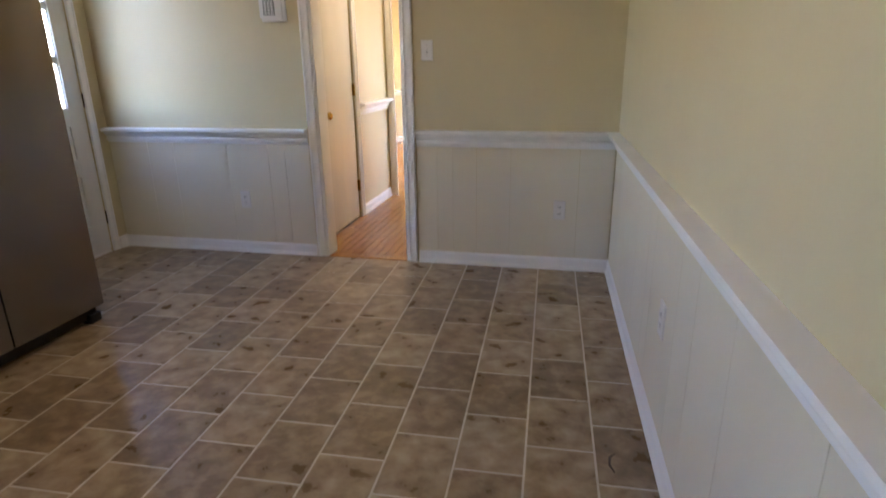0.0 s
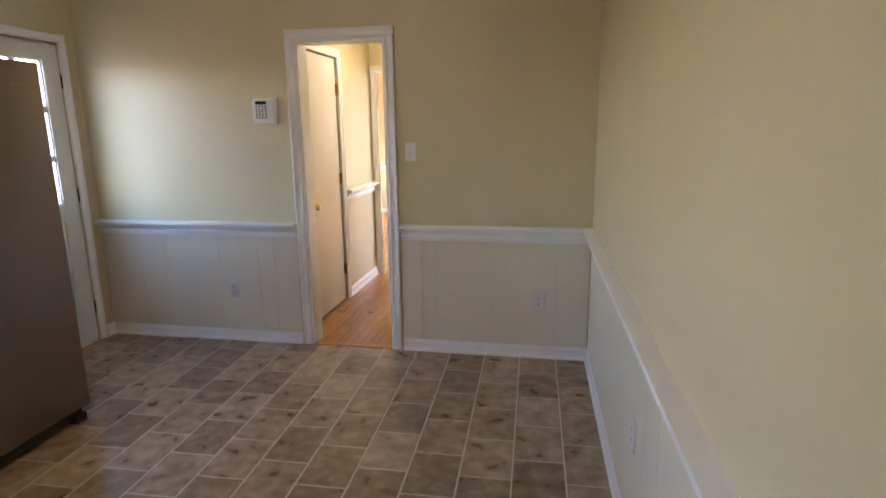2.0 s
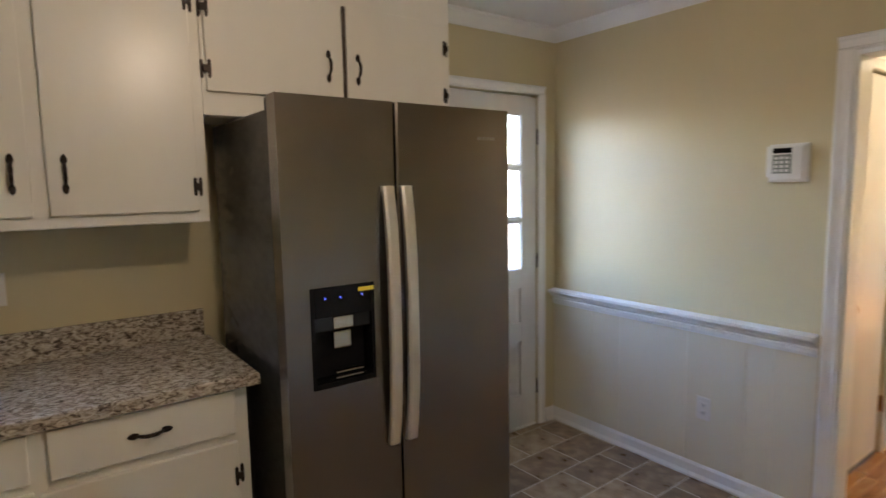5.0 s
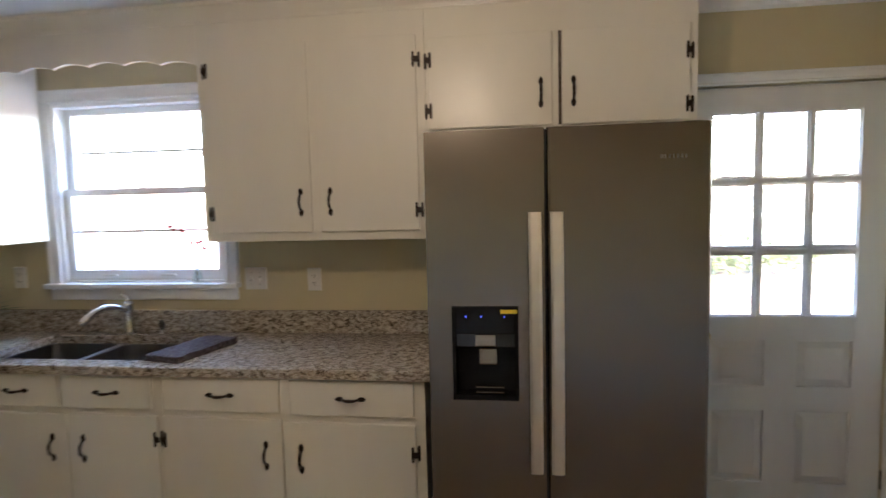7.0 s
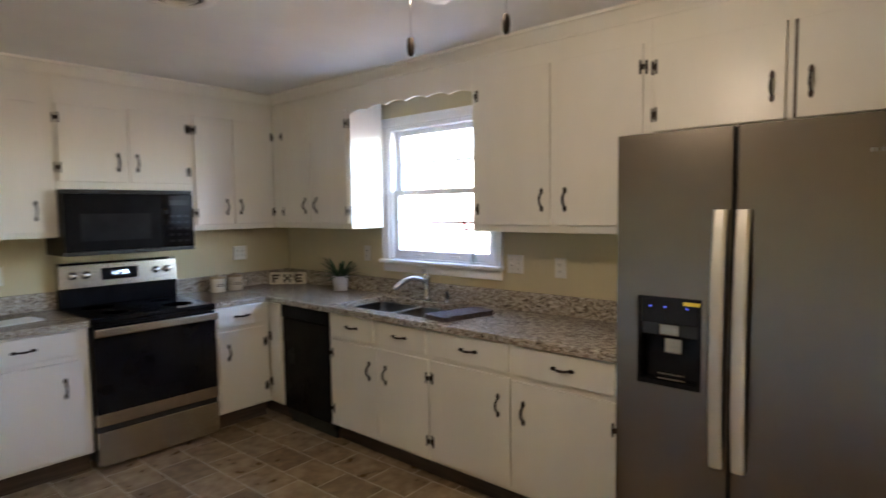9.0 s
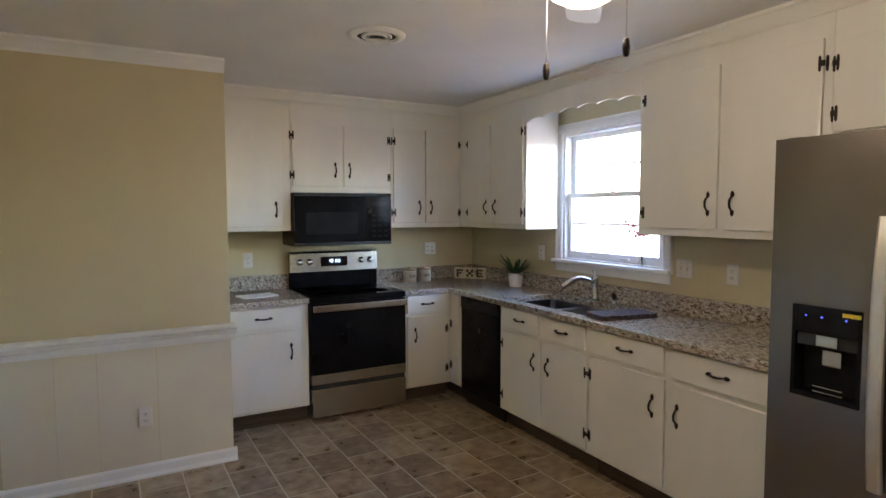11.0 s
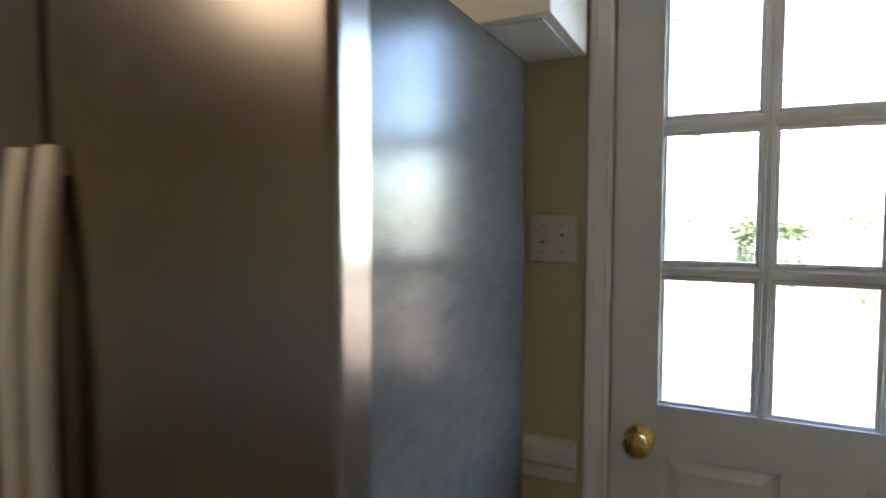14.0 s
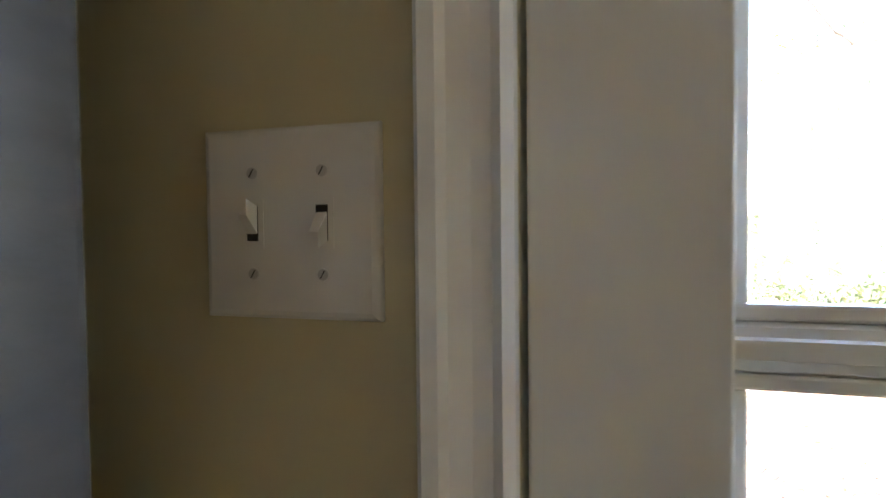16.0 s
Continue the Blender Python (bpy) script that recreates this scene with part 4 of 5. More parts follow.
# ---- microwave ----
mw = thing("microwave", (-1.57, -2.0, 1.275), "black over-the-range microwave under a wall cabinet", "microwave")
MX0, MX1, MY = -1.948, -1.158, -1.80
TM = on_south(MY)
part("body", B((MX0, -0.395, 1.275), (MX1, -0.035, 1.685), TM, 0.004), BLACK, mw)
md = part("door", B((MX0 + 0.215, -0.033, 1.300), (MX1, 0.006, 1.660), TM, 0.008), BLACK, mw)
part("door_window", B((MX0 + 0.29, 0.0062, 1.365), (MX1 - 0.085, 0.009, 1.535), TM, 0.001), GREYG, md)
part("top_vent", B((MX0, -0.033, 1.661), (MX1, 0.003, 1.685), TM, 0.003), BLACKM, mw)
cp = part("control_panel", B((MX0, -0.033, 1.300), (MX0 + 0.213, 0.006, 1.660), TM, 0.006), BLACKG, mw)
for r in range(5):
    for c in range(3):
        part("button", B((MX0 + 0.035 + c * 0.052, 0.006, 1.335 + r * 0.042), (MX0 + 0.067 + c * 0.052, 0.0072, 1.352 + r * 0.042), TM), GREYG, cp)
part("button_round", lathe(bmesh.new(), [(0.016, 0), (0.016, 0.004), (0, 0.005)], (MX0 + 0.188, MY + 0.006, 1.54), "y", 16), GREYG, cp)
part("display", B((MX0 + 0.035, 0.006, 1.585), (MX0 + 0.17, 0.0072, 1.62), TM), GREYG, cp)
part("bottom_lip", B((MX0, -0.033, 1.276), (MX1, 0.004, 1.299), TM, 0.003), BLACKM, mw)

# ---- dishwasher ----
dw = thing("dishwasher", (-2.65, -1.145, 0), "black dishwasher under the granite worktop", "dishwasher")
TD = on_west(-2.377)
part("body", B((-1.394, -0.58, 0.06), (-0.85, -0.02, 0.873), TD), BLACKM, dw)
part("door", B((-1.390, -0.018, 0.115), (-0.853, 0.004, 0.770), TD, 0.006), BLACK, dw)
part("control_panel", B((-1.390, -0.018, 0.775), (-0.853, 0.012, 0.872), TD, 0.008), BLACK, dw)
part("kick_plate", B((-1.390, -0.06, 0.0), (-0.853, -0.045, 0.11), TD), BLACKM, dw)

# ---- plates, thermostat, vent, lamp ----


def plate(T, u, z, kind, label, w=0.072, h=0.116):
    th = thing("wall_switch" if "switch" in kind else "wall_outlet", T(u, 0, z), label, "switch" if "switch" in kind else "outlet")
    bm = box(bmesh.new(), (u - w / 2, 0, z - h / 2), (u + w / 2, 0.007, z + h / 2), T)
    top = [f for f in bm.faces if all(abs(Vector(v.co).dot(Vector(T(0, 1, 0)) - Vector(T(0, 0, 0))) - (Vector(T(u, 0.007, z)).dot(Vector(T(0, 1, 0)) - Vector(T(0, 0, 0))))) < 1e-5 for v in f.verts)]
    bmesh.ops.bevel(bm, geom=[e for f in top for e in f.edges], offset=0.005, segments=3, affect="EDGES", profile=0.5)
    part("cover_plate", bm, PLATE, th)
    gangs = 2 if kind.startswith("double") else 1
    for g in range(gangs):
        uc = u + (g - (gangs - 1) / 2) * 0.046
        if "switch" in kind:
            part("toggle_frame", B((uc - 0.0072, 0.006, z - 0.0145), (uc + 0.0072, 0.0076, z + 0.0145), T), PLATE, th)
            part("toggle_slot", B((uc - 0.0038, 0.0077, z - 0.0104), (uc + 0.0038, 0.0080, z + 0.0104), T), SLOT, th)
            s = (1 if g == 0 else -1)
            bm = bmesh.new()
            q = [(-0.004, 0.0086), (0.004, 0.0086), (0.0034, 0.021), (-0.0034, 0.021)]
            prism(bm, [(-0.0034, -0.0085), (0.0034, -0.0085), (0.0034, 0.0085), (-0.0034, 0.0085)], 0, 1,
                  lambda p, r, d: T(uc + p * (1 - 0.15 * d), 0.0075 + 0.0105 * d, z + r * (1 - 0.45 * d) + s * (0.0018 + 0.0080 * d)))
            part("toggle", bm, PLATE, th)
            for dz in (-0.030, 0.030):
                sc = part("screw", lathe(bmesh.new(), [(0.0036, 0), (0.0034, 0.0010), (0, 0.0013)], (0, 0, 0), "z", 12), SCREWM, th)
                n = (Vector(T(0, 1, 0)) - Vector(T(0, 0, 0))).to_track_quat("Z", "Y").to_matrix().to_4x4()
                sc.matrix_parent_inverse = Matrix()
                sc.matrix_basis = th.matrix_world.inverted() @ Matrix.Translation(T(uc, 0.007, z + dz)) @ n
                part("screw_slot", B((uc - 0.0027, 0.0083, z + dz - 0.0004), (uc + 0.0027, 0.00865, z + dz + 0.0004),
                                     lambda a, b, c, uc=uc, dz=dz: T(uc + (a - uc) * 0.5 + (c - z - dz) * 0.9, b, z + dz + (a - uc) * 0.87)), SLOT, th)
        else:
            for dz in (-0.0195, 0.0195):
                part("socket", B((uc - 0.0165, 0.006, z + dz - 0.0135), (uc + 0.0165, 0.0088, z + dz + 0.0135), T, 0.001), PLATE, th)
                for du in (-0.0065, 0.0065):
                    part("slot", B((uc + du - 0.0015, 0.0088, z + dz - 0.004), (uc + du + 0.0015, 0.0092, z + dz + 0.006), T), SLOT, th)
                part("slot", B((uc - 0.002, 0.0088, z + dz - 0.0105), (uc + 0.002, 0.0092, z + dz - 0.0065), T), SLOT, th)
    return th


N5, E5 = on_north(YN - 0.005), on_east(XE - 0.005)
plate(N5, -1.966, 0.379, "outlet", "white duplex outlet on yellow panelling")
plate(N5, 0.150, 0.385, "outlet", "white duplex outlet on yellow panelling")
plate(E5, 1.65, 0.445, "outlet", "white duplex outlet on yellow panelling")
plate(on_south(STUBY + 0.005), -0.11, 0.36, "outlet", "white duplex outlet on the projecting wall")
plate(N, -0.665, 1.326, "switch", "white single light switch on yellow wall")
plate(Wt, 2.183, 1.371, "double switch", "white double toggle switch beside the back door", 0.116, 0.114)
plate(Wt, 0.216, 1.193, "double switch", "white double switch above the worktop", 0.116, 0.114)
plate(Wt, 0.527, 1.187, "outlet", "white duplex outlet above the worktop")
plate(Wt, -1.14, 1.205, "outlet", "white duplex outlet above the worktop")
plate(S, -0.884, 1.156, "outlet", "white duplex outlet above the worktop")
plate(S, -2.512, 1.196, "double outlet", "white double outlet plate above the worktop", 0.116, 0.114)

al = thing("alarm_keypad", N(-1.62, 0, 1.59), "white security keypad with grey display on the wall", "keypad")
part("back_box", B((-1.700, 0, 1.508), (-1.540, 0.022, 1.672), N, 0.005), PLATE, al)
part("flap", B((-1.712, 0.004, 1.530), (-1.699, 0.020, 1.664), N, 0.003), PLATE, al)
part("front", B((-1.690, 0.022, 1.516), (-1.558, 0.030, 1.664), N, 0.004), PLATE, al)
part("display", B((-1.680, 0.030, 1.632), (-1.604, 0.0315, 1.654), N), BLACKG, al)
part("keypad_field", B((-1.680, 0.030, 1.545), (-1.604, 0.031, 1.626), N), SCREEN, al)
for r in range(4):
    for c in range(3):
        part("key", B((-1.672 + c * 0.022, 0.031, 1.552 + r * 0.018), (-1.658 + c * 0.022, 0.033, 1.563 + r * 0.018), N, 0.001), PLATE, al)

vt = thing("ceiling_vent", (-1.205, -0.274, CEILZ), "round white ceiling vent with dark slots", "vent")
VC = (-1.205, -0.274, CEILZ)
part("flange", lathe(bmesh.new(), [(0.150, 0.0), (0.148, -0.006), (0.118, -0.014), (0.100, -0.012), (0.100, -0.001)], VC, "z", 36), CEIL, vt, smooth=True)
part("throat", lathe(bmesh.new(), [(0.100, -0.002), (0.100, -0.004), (0, -0.004)], VC, "z", 30), SLOT, vt)
for r in (0.080, 0.052):
    part("cone", lathe(bmesh.new(), [(r, -0.005), (r, -0.009), (r - 0.006, -0.013), (r - 0.008, -0.012), (r - 0.003, -0.006)], VC, "z", 30), CEIL, vt, smooth=True)

LP = (-1.235, 1.22)
lm = thing("ceiling_fan", (*LP, CEILZ), "white ceiling fan with lit frosted bowl and two pull chains", "ceiling fan")
part("canopy", lathe(bmesh.new(), [(0.075, 0), (0.075, -0.02), (0.055, -0.045), (0.025, -0.055), (0.018, -0.058), (0.018, -0.075), (0, -0.075)], (*LP, CEILZ), "z", 28), CEIL, lm, smooth=True)
part("motor_housing", lathe(bmesh.new(), [(0.018, -0.072), (0.09, -0.080), (0.115, -0.098), (0.118, -0.130), (0.10, -0.148), (0.06, -0.155), (0.12, -0.164), (0.125, -0.170), (0, -0.172)], (*LP, CEILZ), "z", 32), CEIL, lm, smooth=True)
for k in range(5):
    M = Matrix.Translation((*LP, CEILZ - 0.142)) @ Matrix.Rotation(radians(228 + 72 * k), 4, "Z") @ Matrix.Rotation(radians(11), 4, "X")
    TB5 = lambda u, v, z, M=M: tuple(M @ Vector((u, v, z)))
    out = [(0.20, -0.050), (0.30, -0.060), (0.52, -0.068), (0.625, -0.066), (0.660, -0.052), (0.676, -0.020), (0.676, 0.020), (0.660, 0.052), (0.625, 0.066), (0.52, 0.068), (0.30, 0.060), (0.20, 0.050)]
    bl = part("blade", prism(bmesh.new(), out, -0.003, 0.003, lambda p, q, d, T=TB5: T(p, q, d)), TRIM, lm, "white fan blade")
    part("blade_iron", prism(bmesh.new(), [(0.095, -0.014), (0.19, -0.020), (0.245, -0.034), (0.262, 0.0), (0.245, 0.034), (0.19, 0.020), (0.095, 0.014)], -0.010, -0.0035, lambda p, q, d, T=TB5: T(p, q, d)), CEIL, bl)
bowl_ob = part("bowl", lathe(bmesh.new(), [(0.118, -0.17), (0.13, -0.20), (0.125, -0.235), (0.10, -0.275), (0.06, -0.298), (0, -0.306)], (*LP, CEILZ), "z", 28), LAMP, lm, "lit frosted glass bowl", True)
bowl_ob.visible_shadow = False
for cx, cy, zb in ((-1.205, 1.085, 1.945), (-1.267, 1.35, 1.962)):
    ch = part("pull_chain", tube(bmesh.new(), [(cx, cy, zb + 0.045), (cx, cy, CEILZ - 0.155)], 0.0016, 5), CHROME, lm)
    part("pull_knob", lathe(bmesh.new(), [(0.004, 0.05), (0.008, 0.046), (0.011, 0.025), (0.009, 0.006), (0.005, 0.0)], (cx, cy, zb), "z", 12), IRON, ch, "dark wooden pull", True)

hl = thing("hall_light", (-1.0, 4.35, CEILZ), "lit flush dome light on the hall ceiling", "ceiling light")
part("base", lathe(bmesh.new(), [(0.15, 0), (0.15, -0.025), (0, -0.025)], (-1.0, 4.35, CEILZ), "z", 24), CEIL, hl)
dm = part("dome", lathe(bmesh.new(), [(0.14, -0.025), (0.13, -0.07), (0.08, -0.10), (0, -0.11)], (-1.0, 4.35, CEILZ), "z", 24), LAMP, hl, smooth=True)
dm.visible_shadow = False

# ---- things on the worktop ----
pl = thing("potted_plant", (-2.865, -1.335, CTZ), "spiky green plant in a white ceramic pot", "plant")
PC = (-2.865, -1.335, CTZ)
part("pot", lathe(bmesh.new(), [(0.050, 0), (0.053, 0.004), (0.064, 0.112), (0.060, 0.114), (0.058, 0.100), (0, 0.100)], PC, "z", 28), CERAMIC, pl, smooth=True)
part("soil", lathe(bmesh.new(), [(0.058, 0.100), (0.04, 0.104), (0, 0.106)], PC, "z", 18), BROWN, pl)
random.seed(11)
for i in range(34):
    a = i * 2.4 + random.uniform(-0.2, 0.2)
    up = 0.95 - 0.75 * (i / 34) + random.uniform(-0.1, 0.1)
    L = random.uniform(0.18, 0.26)
    bm = bmesh.new()
    prev = None
    for k in range(7):
        s = k / 6
        rr = 0.012 + L * s * math.cos(up)
        zz = 0.100 + L * (s * math.sin(up) - 0.25 * s * s * (1 - 0.5 * up))
        w = 0.018 * (1 - s) ** 0.7 * (0.6 + 1.2 * s) + 0.0006
        c = Vector((PC[0] + rr * math.cos(a), PC[1] + rr * math.sin(a), PC[2] + zz))
        sd = Vector((-math.sin(a), math.cos(a), 0))
        cur = [bm.verts.new(c + sd * w), bm.verts.new(c - Vector((0, 0, 0.003 * (1 - s)))), bm.verts.new(c - sd * w)]
        if prev:
            bm.faces.new((prev[0], prev[1], cur[1], cur[0]))
            bm.faces.new((prev[1], prev[2], cur[2], cur[1]))
        prev = cur
    part("leaf", bm, LEAF, pl)

for x, y in ((-2.39, -2.07), (-2.24, -2.06)):
    j = thing("canister", (x, y, CTZ), "cream stoneware canister with wooden lid and brown writing", "canister", "canisters on the worktop")
    part("jar", lathe(bmesh.new(), [(0.054, 0), (0.057, 0.004), (0.057, 0.098), (0.053, 0.104), (0, 0.104)], (x, y, CTZ), "z", 26), JAR, j, smooth=True)
    part("lid", lathe(bmesh.new(), [(0.056, 0.104), (0.058, 0.108), (0.056, 0.118), (0.012, 0.121), (0.013, 0.134), (0.008, 0.138), (0, 0.138)], (x, y, CTZ), "z", 26), JARLID, j, smooth=True)
    for z in (0.045, 0.058):
        bm = bmesh.new()
        for k in range(9):
            a0, a1 = 1.0 + 0.12 * k, 1.0 + 0.12 * k + 0.09
            vs = [bm.verts.new((x + 0.0576 * math.cos(a), y + 0.0576 * math.sin(a), CTZ + zz)) for a, zz in ((a0, z), (a1, z), (a1, z + 0.007), (a0, z + 0.007))]
            bm.faces.new(vs)
        part("writing", bm, BROWN, j)

# letter blocks against the splashback corner
SP = Matrix.Translation((-2.84, -2.015, CTZ)) @ Matrix.Rotation(radians(45 + 90), 4, "Z")
sg = thing("letter_sign", (-2.84, -2.015, CTZ), "cream wooden block sign with worn brown letters", "sign")
TT = lambda u, v, z: tuple(SP @ Vector((u, -v, z)))
part("board", B((-0.150, -0.015, 0), (0.150, 0.015, 0.100), TT, 0.003), SIGN, sg)


def bars(chars, T, z0, h, w, start, gap, material, parent, v):
    """Block letters of straight bars."""
    G = {"F": ((0, 0, 0.28, 1), (0.28, 0.76, 1, 1), (0.28, 0.40, 0.8, 0.62)), "E": ((0, 0, 0.28, 1), (0.28, 0.78, 1, 1), (0.28, 0.40, 0.85, 0.60), (0.28, 0, 1, 0.22)),
         "X": ((0, 0, 0.3, 0.36), (0.7, 0, 1, 0.36), (0.28, 0.32, 0.72, 0.68), (0, 0.64, 0.3, 1), (0.7, 0.64, 1, 1))}
    for i, c in enumerate(chars):
        bm = bmesh.new()
        for a, b, d, e in G[c]:
            box(bm, (start + i * gap + a * w, v, z0 + b * h), (start + i * gap + d * w, v + 0.002, z0 + e * h), T)
        part("letter", bm, material, parent)


bars("FXE", TT, 0.016, 0.068, 0.062, -0.126, 0.095, BROWN, sg, 0.0152)

tw = thing("folded_towel", (-2.59, 0.09, CTZ), "folded dark mauve dish towel on the worktop edge", "towel")
for i, (z0, z1, ins) in enumerate(((0.0, 0.009, 0.0), (0.009, 0.018, 0.004), (0.018, 0.026, 0.002))):
    bm = bmesh.new()
    nx, ny = 14, 8
    TWM = Matrix.Translation((-2.59, 0.09, CTZ)) @ Matrix.Rotation(radians(-12), 4, "Z")
    grid = {}
    for lay, zz in ((0, z0), (1, z1)):
        for a in range(nx + 1):
            for b in range(ny + 1):
                px, py = -0.185 + ins + (0.37 - 2 * ins) * a / nx, -0.09 + ins + (0.18 - 2 * ins) * b / ny
                wob = 0.0025 * math.sin(a * 1.7 + i) * math.sin(b * 1.3 + 2 * i) * lay
                grid[lay, a, b] = bm.verts.new(TWM @ Vector((px, py + 0.002 * math.sin(a), zz + wob + 0.0005)))
    for lay in (0, 1):
        for a in range(nx):
            for b in range(ny):
                bm.faces.new([grid[lay, p, q] for p, q in ((a, b), (a + 1, b), (a + 1, b + 1), (a, b + 1))])
    for a in range(nx):
        for b in (0, ny):
            bm.faces.new((grid[0, a, b], grid[0, a + 1, b], grid[1, a + 1, b], grid[1, a, b]))
    for b in range(ny):
        for a in (0, nx):
            bm.faces.new((grid[0, a, b], grid[0, a, b + 1], grid[1, a, b + 1], grid[1, a, b]))
    part("fold", bm, TOWEL, tw)

fv = thing("flower_vase", (-2.962, -0.095, 1.174), "small glass bud vase with red blossom on the sill", "vase")
VP = (-2.962, -0.095, 1.174)
part("vase", lathe(bmesh.new(), [(0.020, 0), (0.024, 0.004), (0.026, 0.03), (0.014, 0.07), (0.011, 0.11), (0.014, 0.13), (0.011, 0.13), (0.009, 0.11), (0.011, 0.07), (0.022, 0.03), (0, 0.008)], VP, "z", 18), VASE, fv, smooth=True)
random.seed(5)
for k, (dy, dz) in enumerate(((-0.075, 0.135), (-0.03, 0.10), (0.03, 0.085), (-0.11, 0.155))):
    tip = (VP[0] + 0.012, VP[1] + dy, VP[2] + 0.12 + dz)
    st = part("stem", tube(bmesh.new(), [(VP[0], VP[1], VP[2] + 0.01), (VP[0], VP[1] + dy * 0.15, VP[2] + 0.12), tip], [0.0016, 0.0016, 0.001], 5), STEM, fv)
    bm = bmesh.new()
    for i in range(9 if k < 3 else 3):
        c = Vector(tip) + Vector((random.uniform(-0.012, 0.012), random.uniform(-0.024, 0.024), random.uniform(-0.03, 0.02)))
        for q in range(5):
            a = q * 1.257 + i
            n1 = Vector((0.35 * math.cos(a + 1), math.cos(a), math.sin(a)))
            n2 = Vector((0.3, -math.sin(a), math.cos(a)))
            vs = [bm.verts.new(c + n1 * p + n2 * r) for p, r in ((0, 0), (0.006, 0.005), (0.013, 0), (0.006, -0.005))]
            bm.faces.new(vs)
    part("blossom", bm, RED, st)

pb = thing("paper_booklet", (-0.88, -1.86, CTZ), "thin pale booklet lying on the worktop", "booklet")
TP = Matrix.Translation((-0.88, -1.83, CTZ)) @ Matrix.Rotation(radians(12), 4, "Z")
part("pages", B((-0.13, -0.085, 0.0005), (0.13, 0.085, 0.008), lambda x, y, z: tuple(TP @ Vector((x, y, z))), 0.0015), CARD, pb)
part("cover", B((-0.132, -0.087, 0.0082), (0.132, 0.087, 0.0095), lambda x, y, z: tuple(TP @ Vector((x, y, z)))), CARD, pb)

# a torn scrap on the floor near the east wall
sc = tagged(part("floor_scrap", tube(bmesh.new(), [(0.375, 1.43, 0.003), (0.362, 1.46, 0.004), (0.365, 1.50, 0.004), (0.382, 1.52, 0.003)], [0.003, 0.004, 0.004, 0.002], 6), BROWN), "short dark curled scrap lying on the floor", "debris")

# ---- outside ----
structure("ground", B((-900, -900, -1.2), (XW - TH - 0.02, 900, -0.42)), GROUND, "lawn covered in fallen leaves", "ground")
structure("pond", B((-60, -28, -0.42), (-24, 40, -0.405)), WATER, "dark pond beyond the yard", "water")
random.seed(21)
bm = bmesh.new()
for i in range(34000):
    x = -3.6 - 15 * random.random() ** 1.9
    y = 2.4 + (x + 2.7) * 0.30 + random.uniform(-1, 1) * (1.8 - (x + 2.7) * 0.55)
    s, a, t = random.uniform(0.018, 0.042), random.uniform(0, 6.3), random.uniform(-0.7, 0.7)
    d, e = Vector((math.cos(a), math.sin(a), t * 0.4)), Vector((-math.sin(a), math.cos(a), random.uniform(-0.5, 0.5)))
    c = Vector((x, y, -0.40 + random.uniform(0, 0.02)))
    bm.faces.new([bm.verts.new(c + d * p * s + e * q * s) for p, q in ((-1, 0), (-0.2, 0.6), (1, 0), (-0.2, -0.6))])
tagged(part("fallen_leaves", bm, DRYLEAF), "scattered brown and tan fallen leaves", "leaves", kind="stuff")


def leaf_cloud(bm, c, r, n, size):
    for i in range(n):
        v = Vector((random.gauss(0, 0.5), random.gauss(0, 0.5), random.gauss(0, 0.45)))
        p = Vector(c) + Vector((v.x * r[0], v.y * r[1], v.z * r[2]))
        a = Vector((random.uniform(-1, 1), random.uniform(-1, 1), random.uniform(-1, 1))).normalized()
        b = a.orthogonal().normalized()
        s = size * random.uniform(0.6, 1.3)
        bm.faces.new([bm.verts.new(p + a * u * s + b * w * s) for u, w in ((-1, 0), (0, 0.45), (1, 0), (0, -0.45))])


def limb(bm, p, d, L, r, depth, tips):
    path, rad = [Vector(p)], [r]
    q = Vector(p)
    for i in range(4):
        d = (d + Vector((random.uniform(-0.2, 0.2), random.uniform(-0.2, 0.2), random.uniform(-0.05, 0.2)))).normalized()
        q = q + d * L / 4
        path.append(q.copy())
        rad.append(r * (1 - 0.17 * (i + 1)))
    tube(bm, path, rad, 6 if depth else 5)
    tips.append(q)
    if depth:
        for k in range(3):
            j = random.randint(1, 4)
            nd = (d + Vector((random.uniform(-1.1, 1.1), random.uniform(-1.1, 1.1), random.uniform(-0.3, 0.6)))).normalized()
            limb(bm, path[j], nd, L * random.uniform(0.45, 0.7), rad[j] * 0.55, depth - 1, tips)


def tree(x, y, h, r, leaves, material, label):
    t = thing("tree", (x, y, -0.42), label, "tree", "trees beyond the yard")
    bm, tips = bmesh.new(), []
    path = [Vector((x + 0.25 * math.sin(k * 0.8 + x) * k / 7, y + 0.2 * math.sin(k + y) * k / 7, -0.46 + h * k / 7)) for k in range(8)]
    tube(bm, path, [r * (1.25 if k == 0 else 1 - 0.11 * k) for k in range(8)], 10)
    for k in range(2, 8):
        for q in range(2):
            a = random.uniform(0, 6.3)
            limb(bm, path[k], Vector((math.cos(a), math.sin(a), random.uniform(-0.1, 0.5))), h * random.uniform(0.16, 0.28), r * 0.34 * (1 - 0.09 * k), 2, tips)
    part("trunk", bm, BARK, t)
    bm = bmesh.new()
    for p in tips:
        leaf_cloud(bm, p, (0.7, 0.7, 0.4), leaves, 0.09)
    part("crown", bm, material, t)


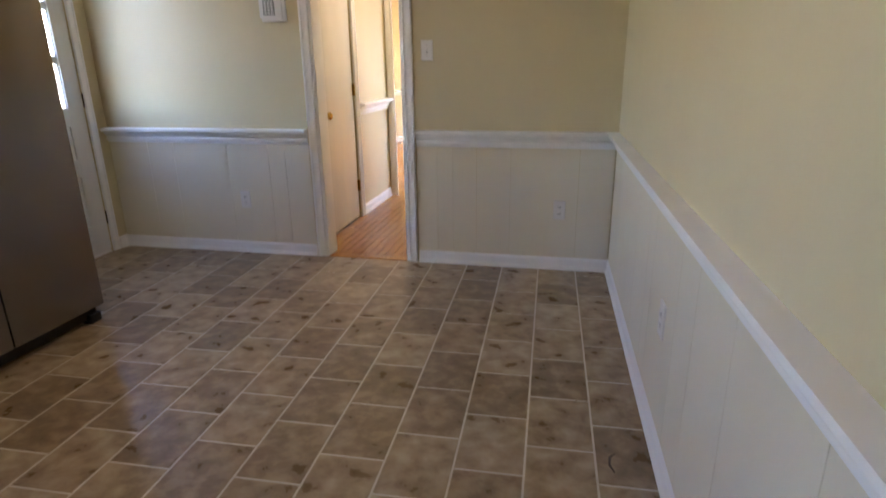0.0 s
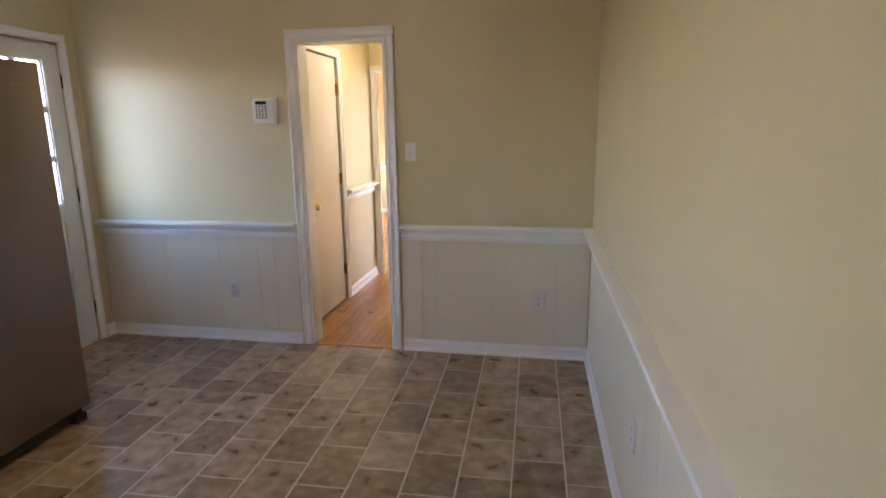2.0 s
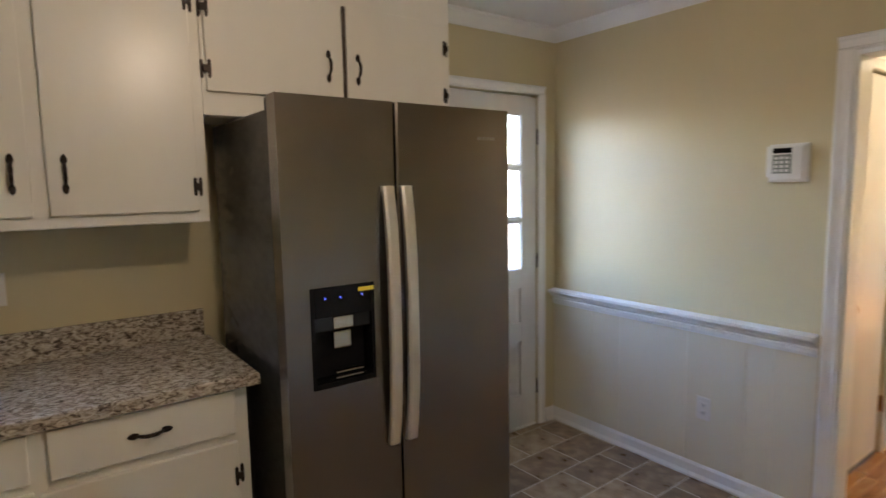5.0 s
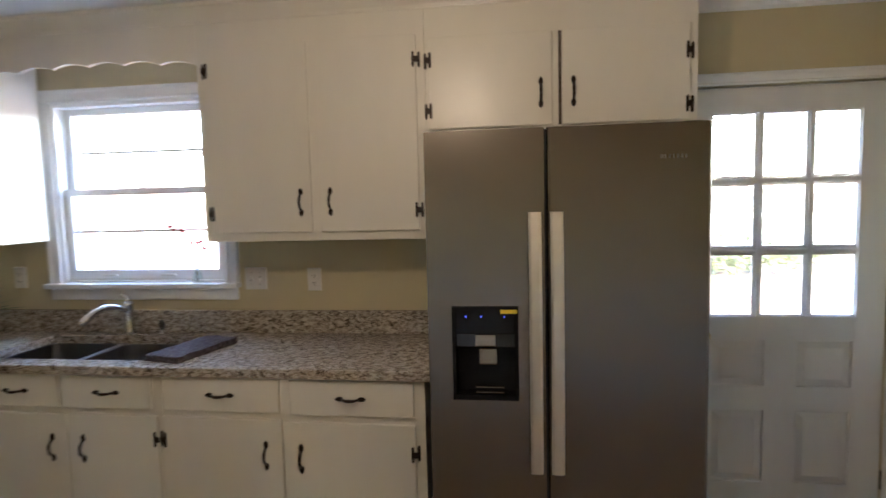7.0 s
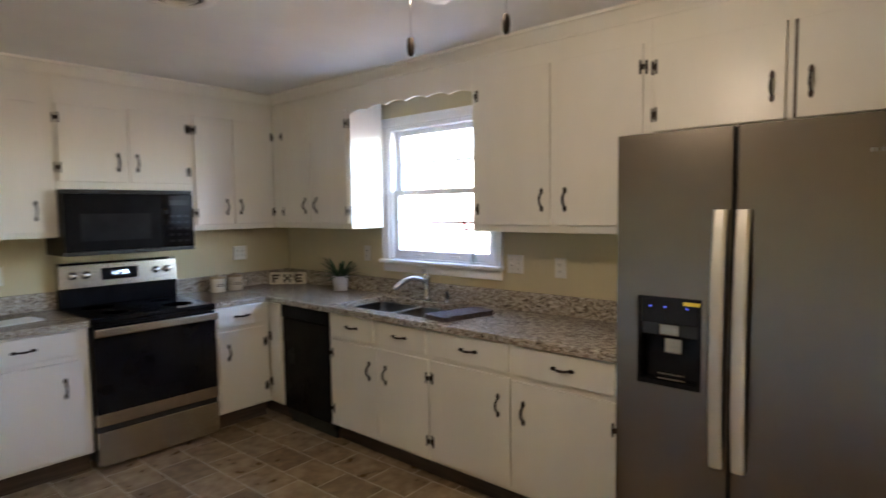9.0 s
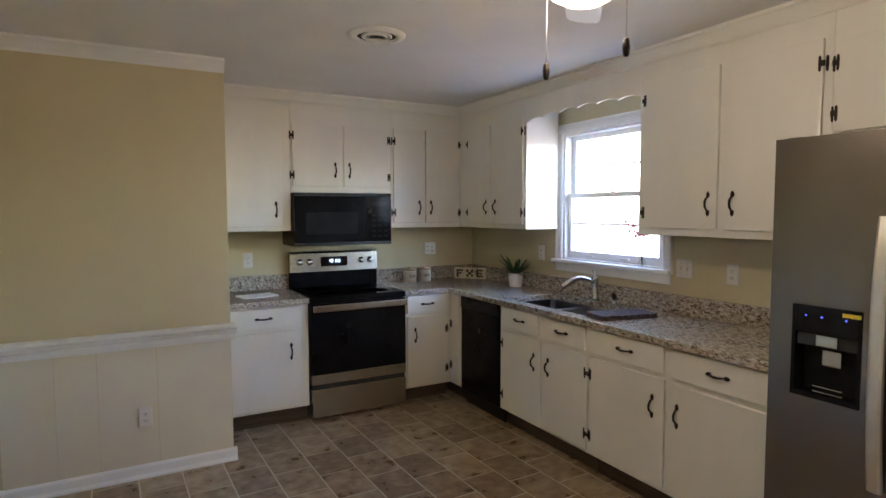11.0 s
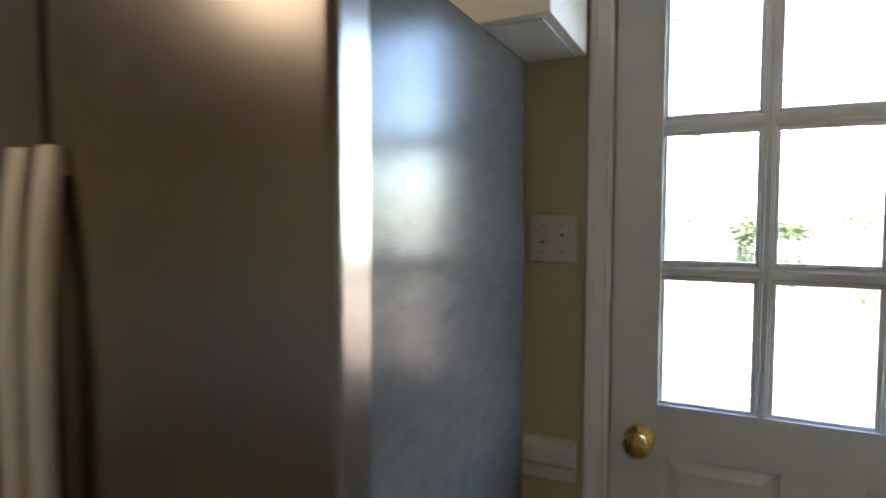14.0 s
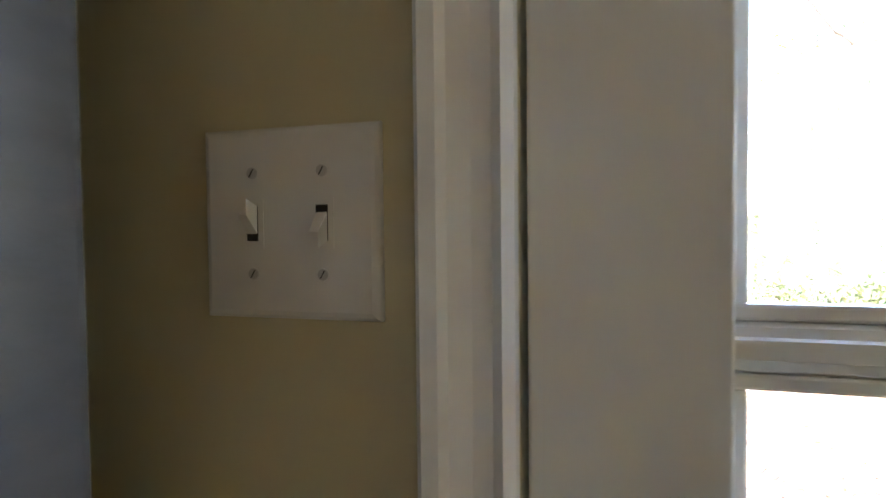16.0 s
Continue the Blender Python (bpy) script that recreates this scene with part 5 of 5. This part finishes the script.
random.seed(8)
for x, y, h, r, lv, m in ((-14, 1.0, 13, 0.19, 4, FOLY), (-27, 9.6, 12, 0.11, 5, FOL), (-30, 11.5, 14, 0.14, 6, FOL), (-21, -3.2, 13, 0.2, 8, FOL), (-41.5, 3.6, 15, 0.17, 6, FOLY),
                          (-16, -6.5, 12, 0.2, 4, FOLY), (-19, 11, 13, 0.2, 5, FOL), (-22.2, 1.85, 17, 0.16, 7, FOL), (-18.3, 8.0, 14, 0.17, 5, FOLY), (-20.6, 6.9, 13, 0.10, 5, FOLY), (-24, 9.4, 14, 0.12, 4, FOL), (-44, 5.2, 13, 0.16, 7, FOL), (-43, 8.6, 12, 0.13, 6, FOLY), (-46, 12.5, 14, 0.16, 6, FOL), (-45, 2.2, 14, 0.15, 5, FOLY), (-63, -8, 16, 0.28, 12, FOL), (-66, 0, 17, 0.3, 12, FOL), (-62, 9, 15, 0.28, 12, FOL),
                          (-68, 17, 18, 0.3, 12, FOL), (-64, -18, 16, 0.28, 12, FOL), (-70, 5, 18, 0.3, 12, FOLY), (-61, 26, 16, 0.28, 12, FOL)):
    tree(x, y, h, r, lv, m, "tall bare autumn tree with sparse leaves" if m is FOLY else "tall tree with thin green crown")
for x, y, s in ((-40, 5.6, 2.0), (-41, 9.0, 1.7), (-40.5, 12.5, 1.9), (-42, 16, 1.8), (-41, 2.0, 1.5), (-19.2, 4.3, 0.8), (-15.3, 5.5, 0.75), (-14.8, 6.6, 0.8), (-14.9, 7.6, 0.8), (-20.5, 8.6, 1.3), (-21, 6.6, 1.1), (-16.5, -1.6, 0.7), (-17.5, -4.5, 0.8), (-16, 8.8, 0.8), (-61, 2, 3.0), (-61, -9, 2.8), (-61, 12, 3.2), (-61, 22, 3), (-61, -20, 3)):
    b = thing("bush", (x, y, -0.42), "dense green shrub at the edge of the leafy yard", "bush", "shrubs by the pond")
    bm = bmesh.new()
    for k in range(7):
        a = k * 0.9
        limb(bm, (x, y, -0.44), Vector((math.cos(a), math.sin(a), 1.3)).normalized(), s * 0.8, 0.015 * s, 1, [])
    part("stems", bm, BARK, b)
    bm = bmesh.new()
    for k in range(9):
        leaf_cloud(bm, (x + random.uniform(-0.7, 0.7) * s, y + random.uniform(-1, 1) * s, -0.42 + s * random.uniform(0.3, 0.85)), (0.6 * s, 0.6 * s, 0.4 * s), 110, 0.055 * (1 if s < 2 else 3.5))
    part("foliage", bm, FOL, b)

# ---- floor pieces ----
PX, PY, X0, Y0 = 0.2285, 0.309, 0.264, 2.5625
TILT = Matrix.Translation((-1.1, 3.33, 0)) @ Matrix.Rotation(math.atan(SKEW), 4, "Z") @ Matrix.Translation((1.1, -3.33, 0))
G = 0.0075
shared = {}


def piece_mesh(name, w, h, material, top=0.0, deep=0.006, ch=0.0022):
    key = (name, round(w, 3), round(h, 3))
    if key not in shared:
        bm = bmesh.new()
        lo = [bm.verts.new((x, y, -deep)) for x, y in ((0, 0), (w, 0), (w, h), (0, h))]
        mi = [bm.verts.new((x, y, top - 0.0012)) for x, y in ((0, 0), (w, 0), (w, h), (0, h))]
        up = [bm.verts.new((x, y, top)) for x, y in ((ch, ch), (w - ch, ch), (w - ch, h - ch), (ch, h - ch))]
        for i in range(4):
            k = (i + 1) % 4
            bm.faces.new((lo[i], lo[k], mi[k], mi[i]))
            bm.faces.new((mi[i], mi[k], up[k], up[i]))
        bm.faces.new(up)
        me = bpy.data.meshes.new(name)
        bm.to_mesh(me)
        bm.free()
        me.materials.append(material)
        shared[key] = me
    return shared[key]


def lay(name, x0, y0, w, h, material, parent):
    ob = new(name, piece_mesh(name, w, h, material))
    ob.location = (x0, y0, 0)
    ob.parent = parent


def lay_tile(x0, y0, w, h):
    ob = new("tile", piece_mesh("tile", w, h, TILE))
    ob.matrix_world = TILT @ Matrix.Translation((x0, y0, 0))
    ob.parent = floor


def covered(xa, xb, ya, yb):
    """True where fixed cabinets hide the piece wholly."""
    return (xb < -2.48 and yb < 1.15) or (yb < -1.70) or (xa > STUBX + 0.02 and yb < STUBY - 0.02)


for i in range(-2, 17):
    xb = X0 + PX - i * PX
    xa = xb - PX
    xa2, xb2 = max(xa, XW - 0.12), min(xb, XE + 0.16)
    if xb2 - xa2 < 0.02:
        continue
    off = 0 if i % 2 == 0 else PY / 2
    k = -18
    while True:
        ya = Y0 + off + k * PY
        k += 1
        if ya > YN:
            break
        ya2, yb2 = max(ya, YS), min(ya + PY, YN + 0.02)
        if yb2 - ya2 < 0.02 or covered(xa2, xb2, ya2, yb2):
            continue
        lay_tile(xa2 + G / 2, ya2 + G / 2, xb2 - xa2 - G, yb2 - ya2 - G)
random.seed(2)
x = HX0
while x < HX1 - 0.01:
    y = YN + 0.03 - random.uniform(0, 0.8)
    while y < HY + 0.3:
        L = random.uniform(0.7, 1.5)
        ya, yb = max(y, YN + 0.03), min(y + L, HY + 0.3)
        if yb - ya > 0.03:
            lay("plank", x, round(ya, 2), min(0.057, HX1 - x) - 0.0008, round(yb - ya, 2) - 0.001, WOOD, hall_floor)
        y += L
    x += 0.057
verts, faces = [], []
x = -3.0
while x < 1.1:
    y = HY + 0.31 - random.uniform(0, 1)
    while y < FY:
        L = random.uniform(0.8, 1.6)
        ya, yb = max(y, HY + 0.31), min(y + L, FY)
        if yb - ya > 0.03:
            n = len(verts)
            verts += [(x, ya, 0), (x + 0.056, ya, 0), (x + 0.056, yb - 0.001, 0), (x, yb - 0.001, 0)]
            faces.append((n, n + 1, n + 2, n + 3))
        y += L
    x += 0.057
me = bpy.data.meshes.new("far_planks")
me.from_pydata(verts, [], faces)
me.materials.append(WOODFAR)
fp = new("far_planks", me)
fp.parent = hall_floor
tagged(fp, "narrow oak floor boards of the far room", kind="stuff")
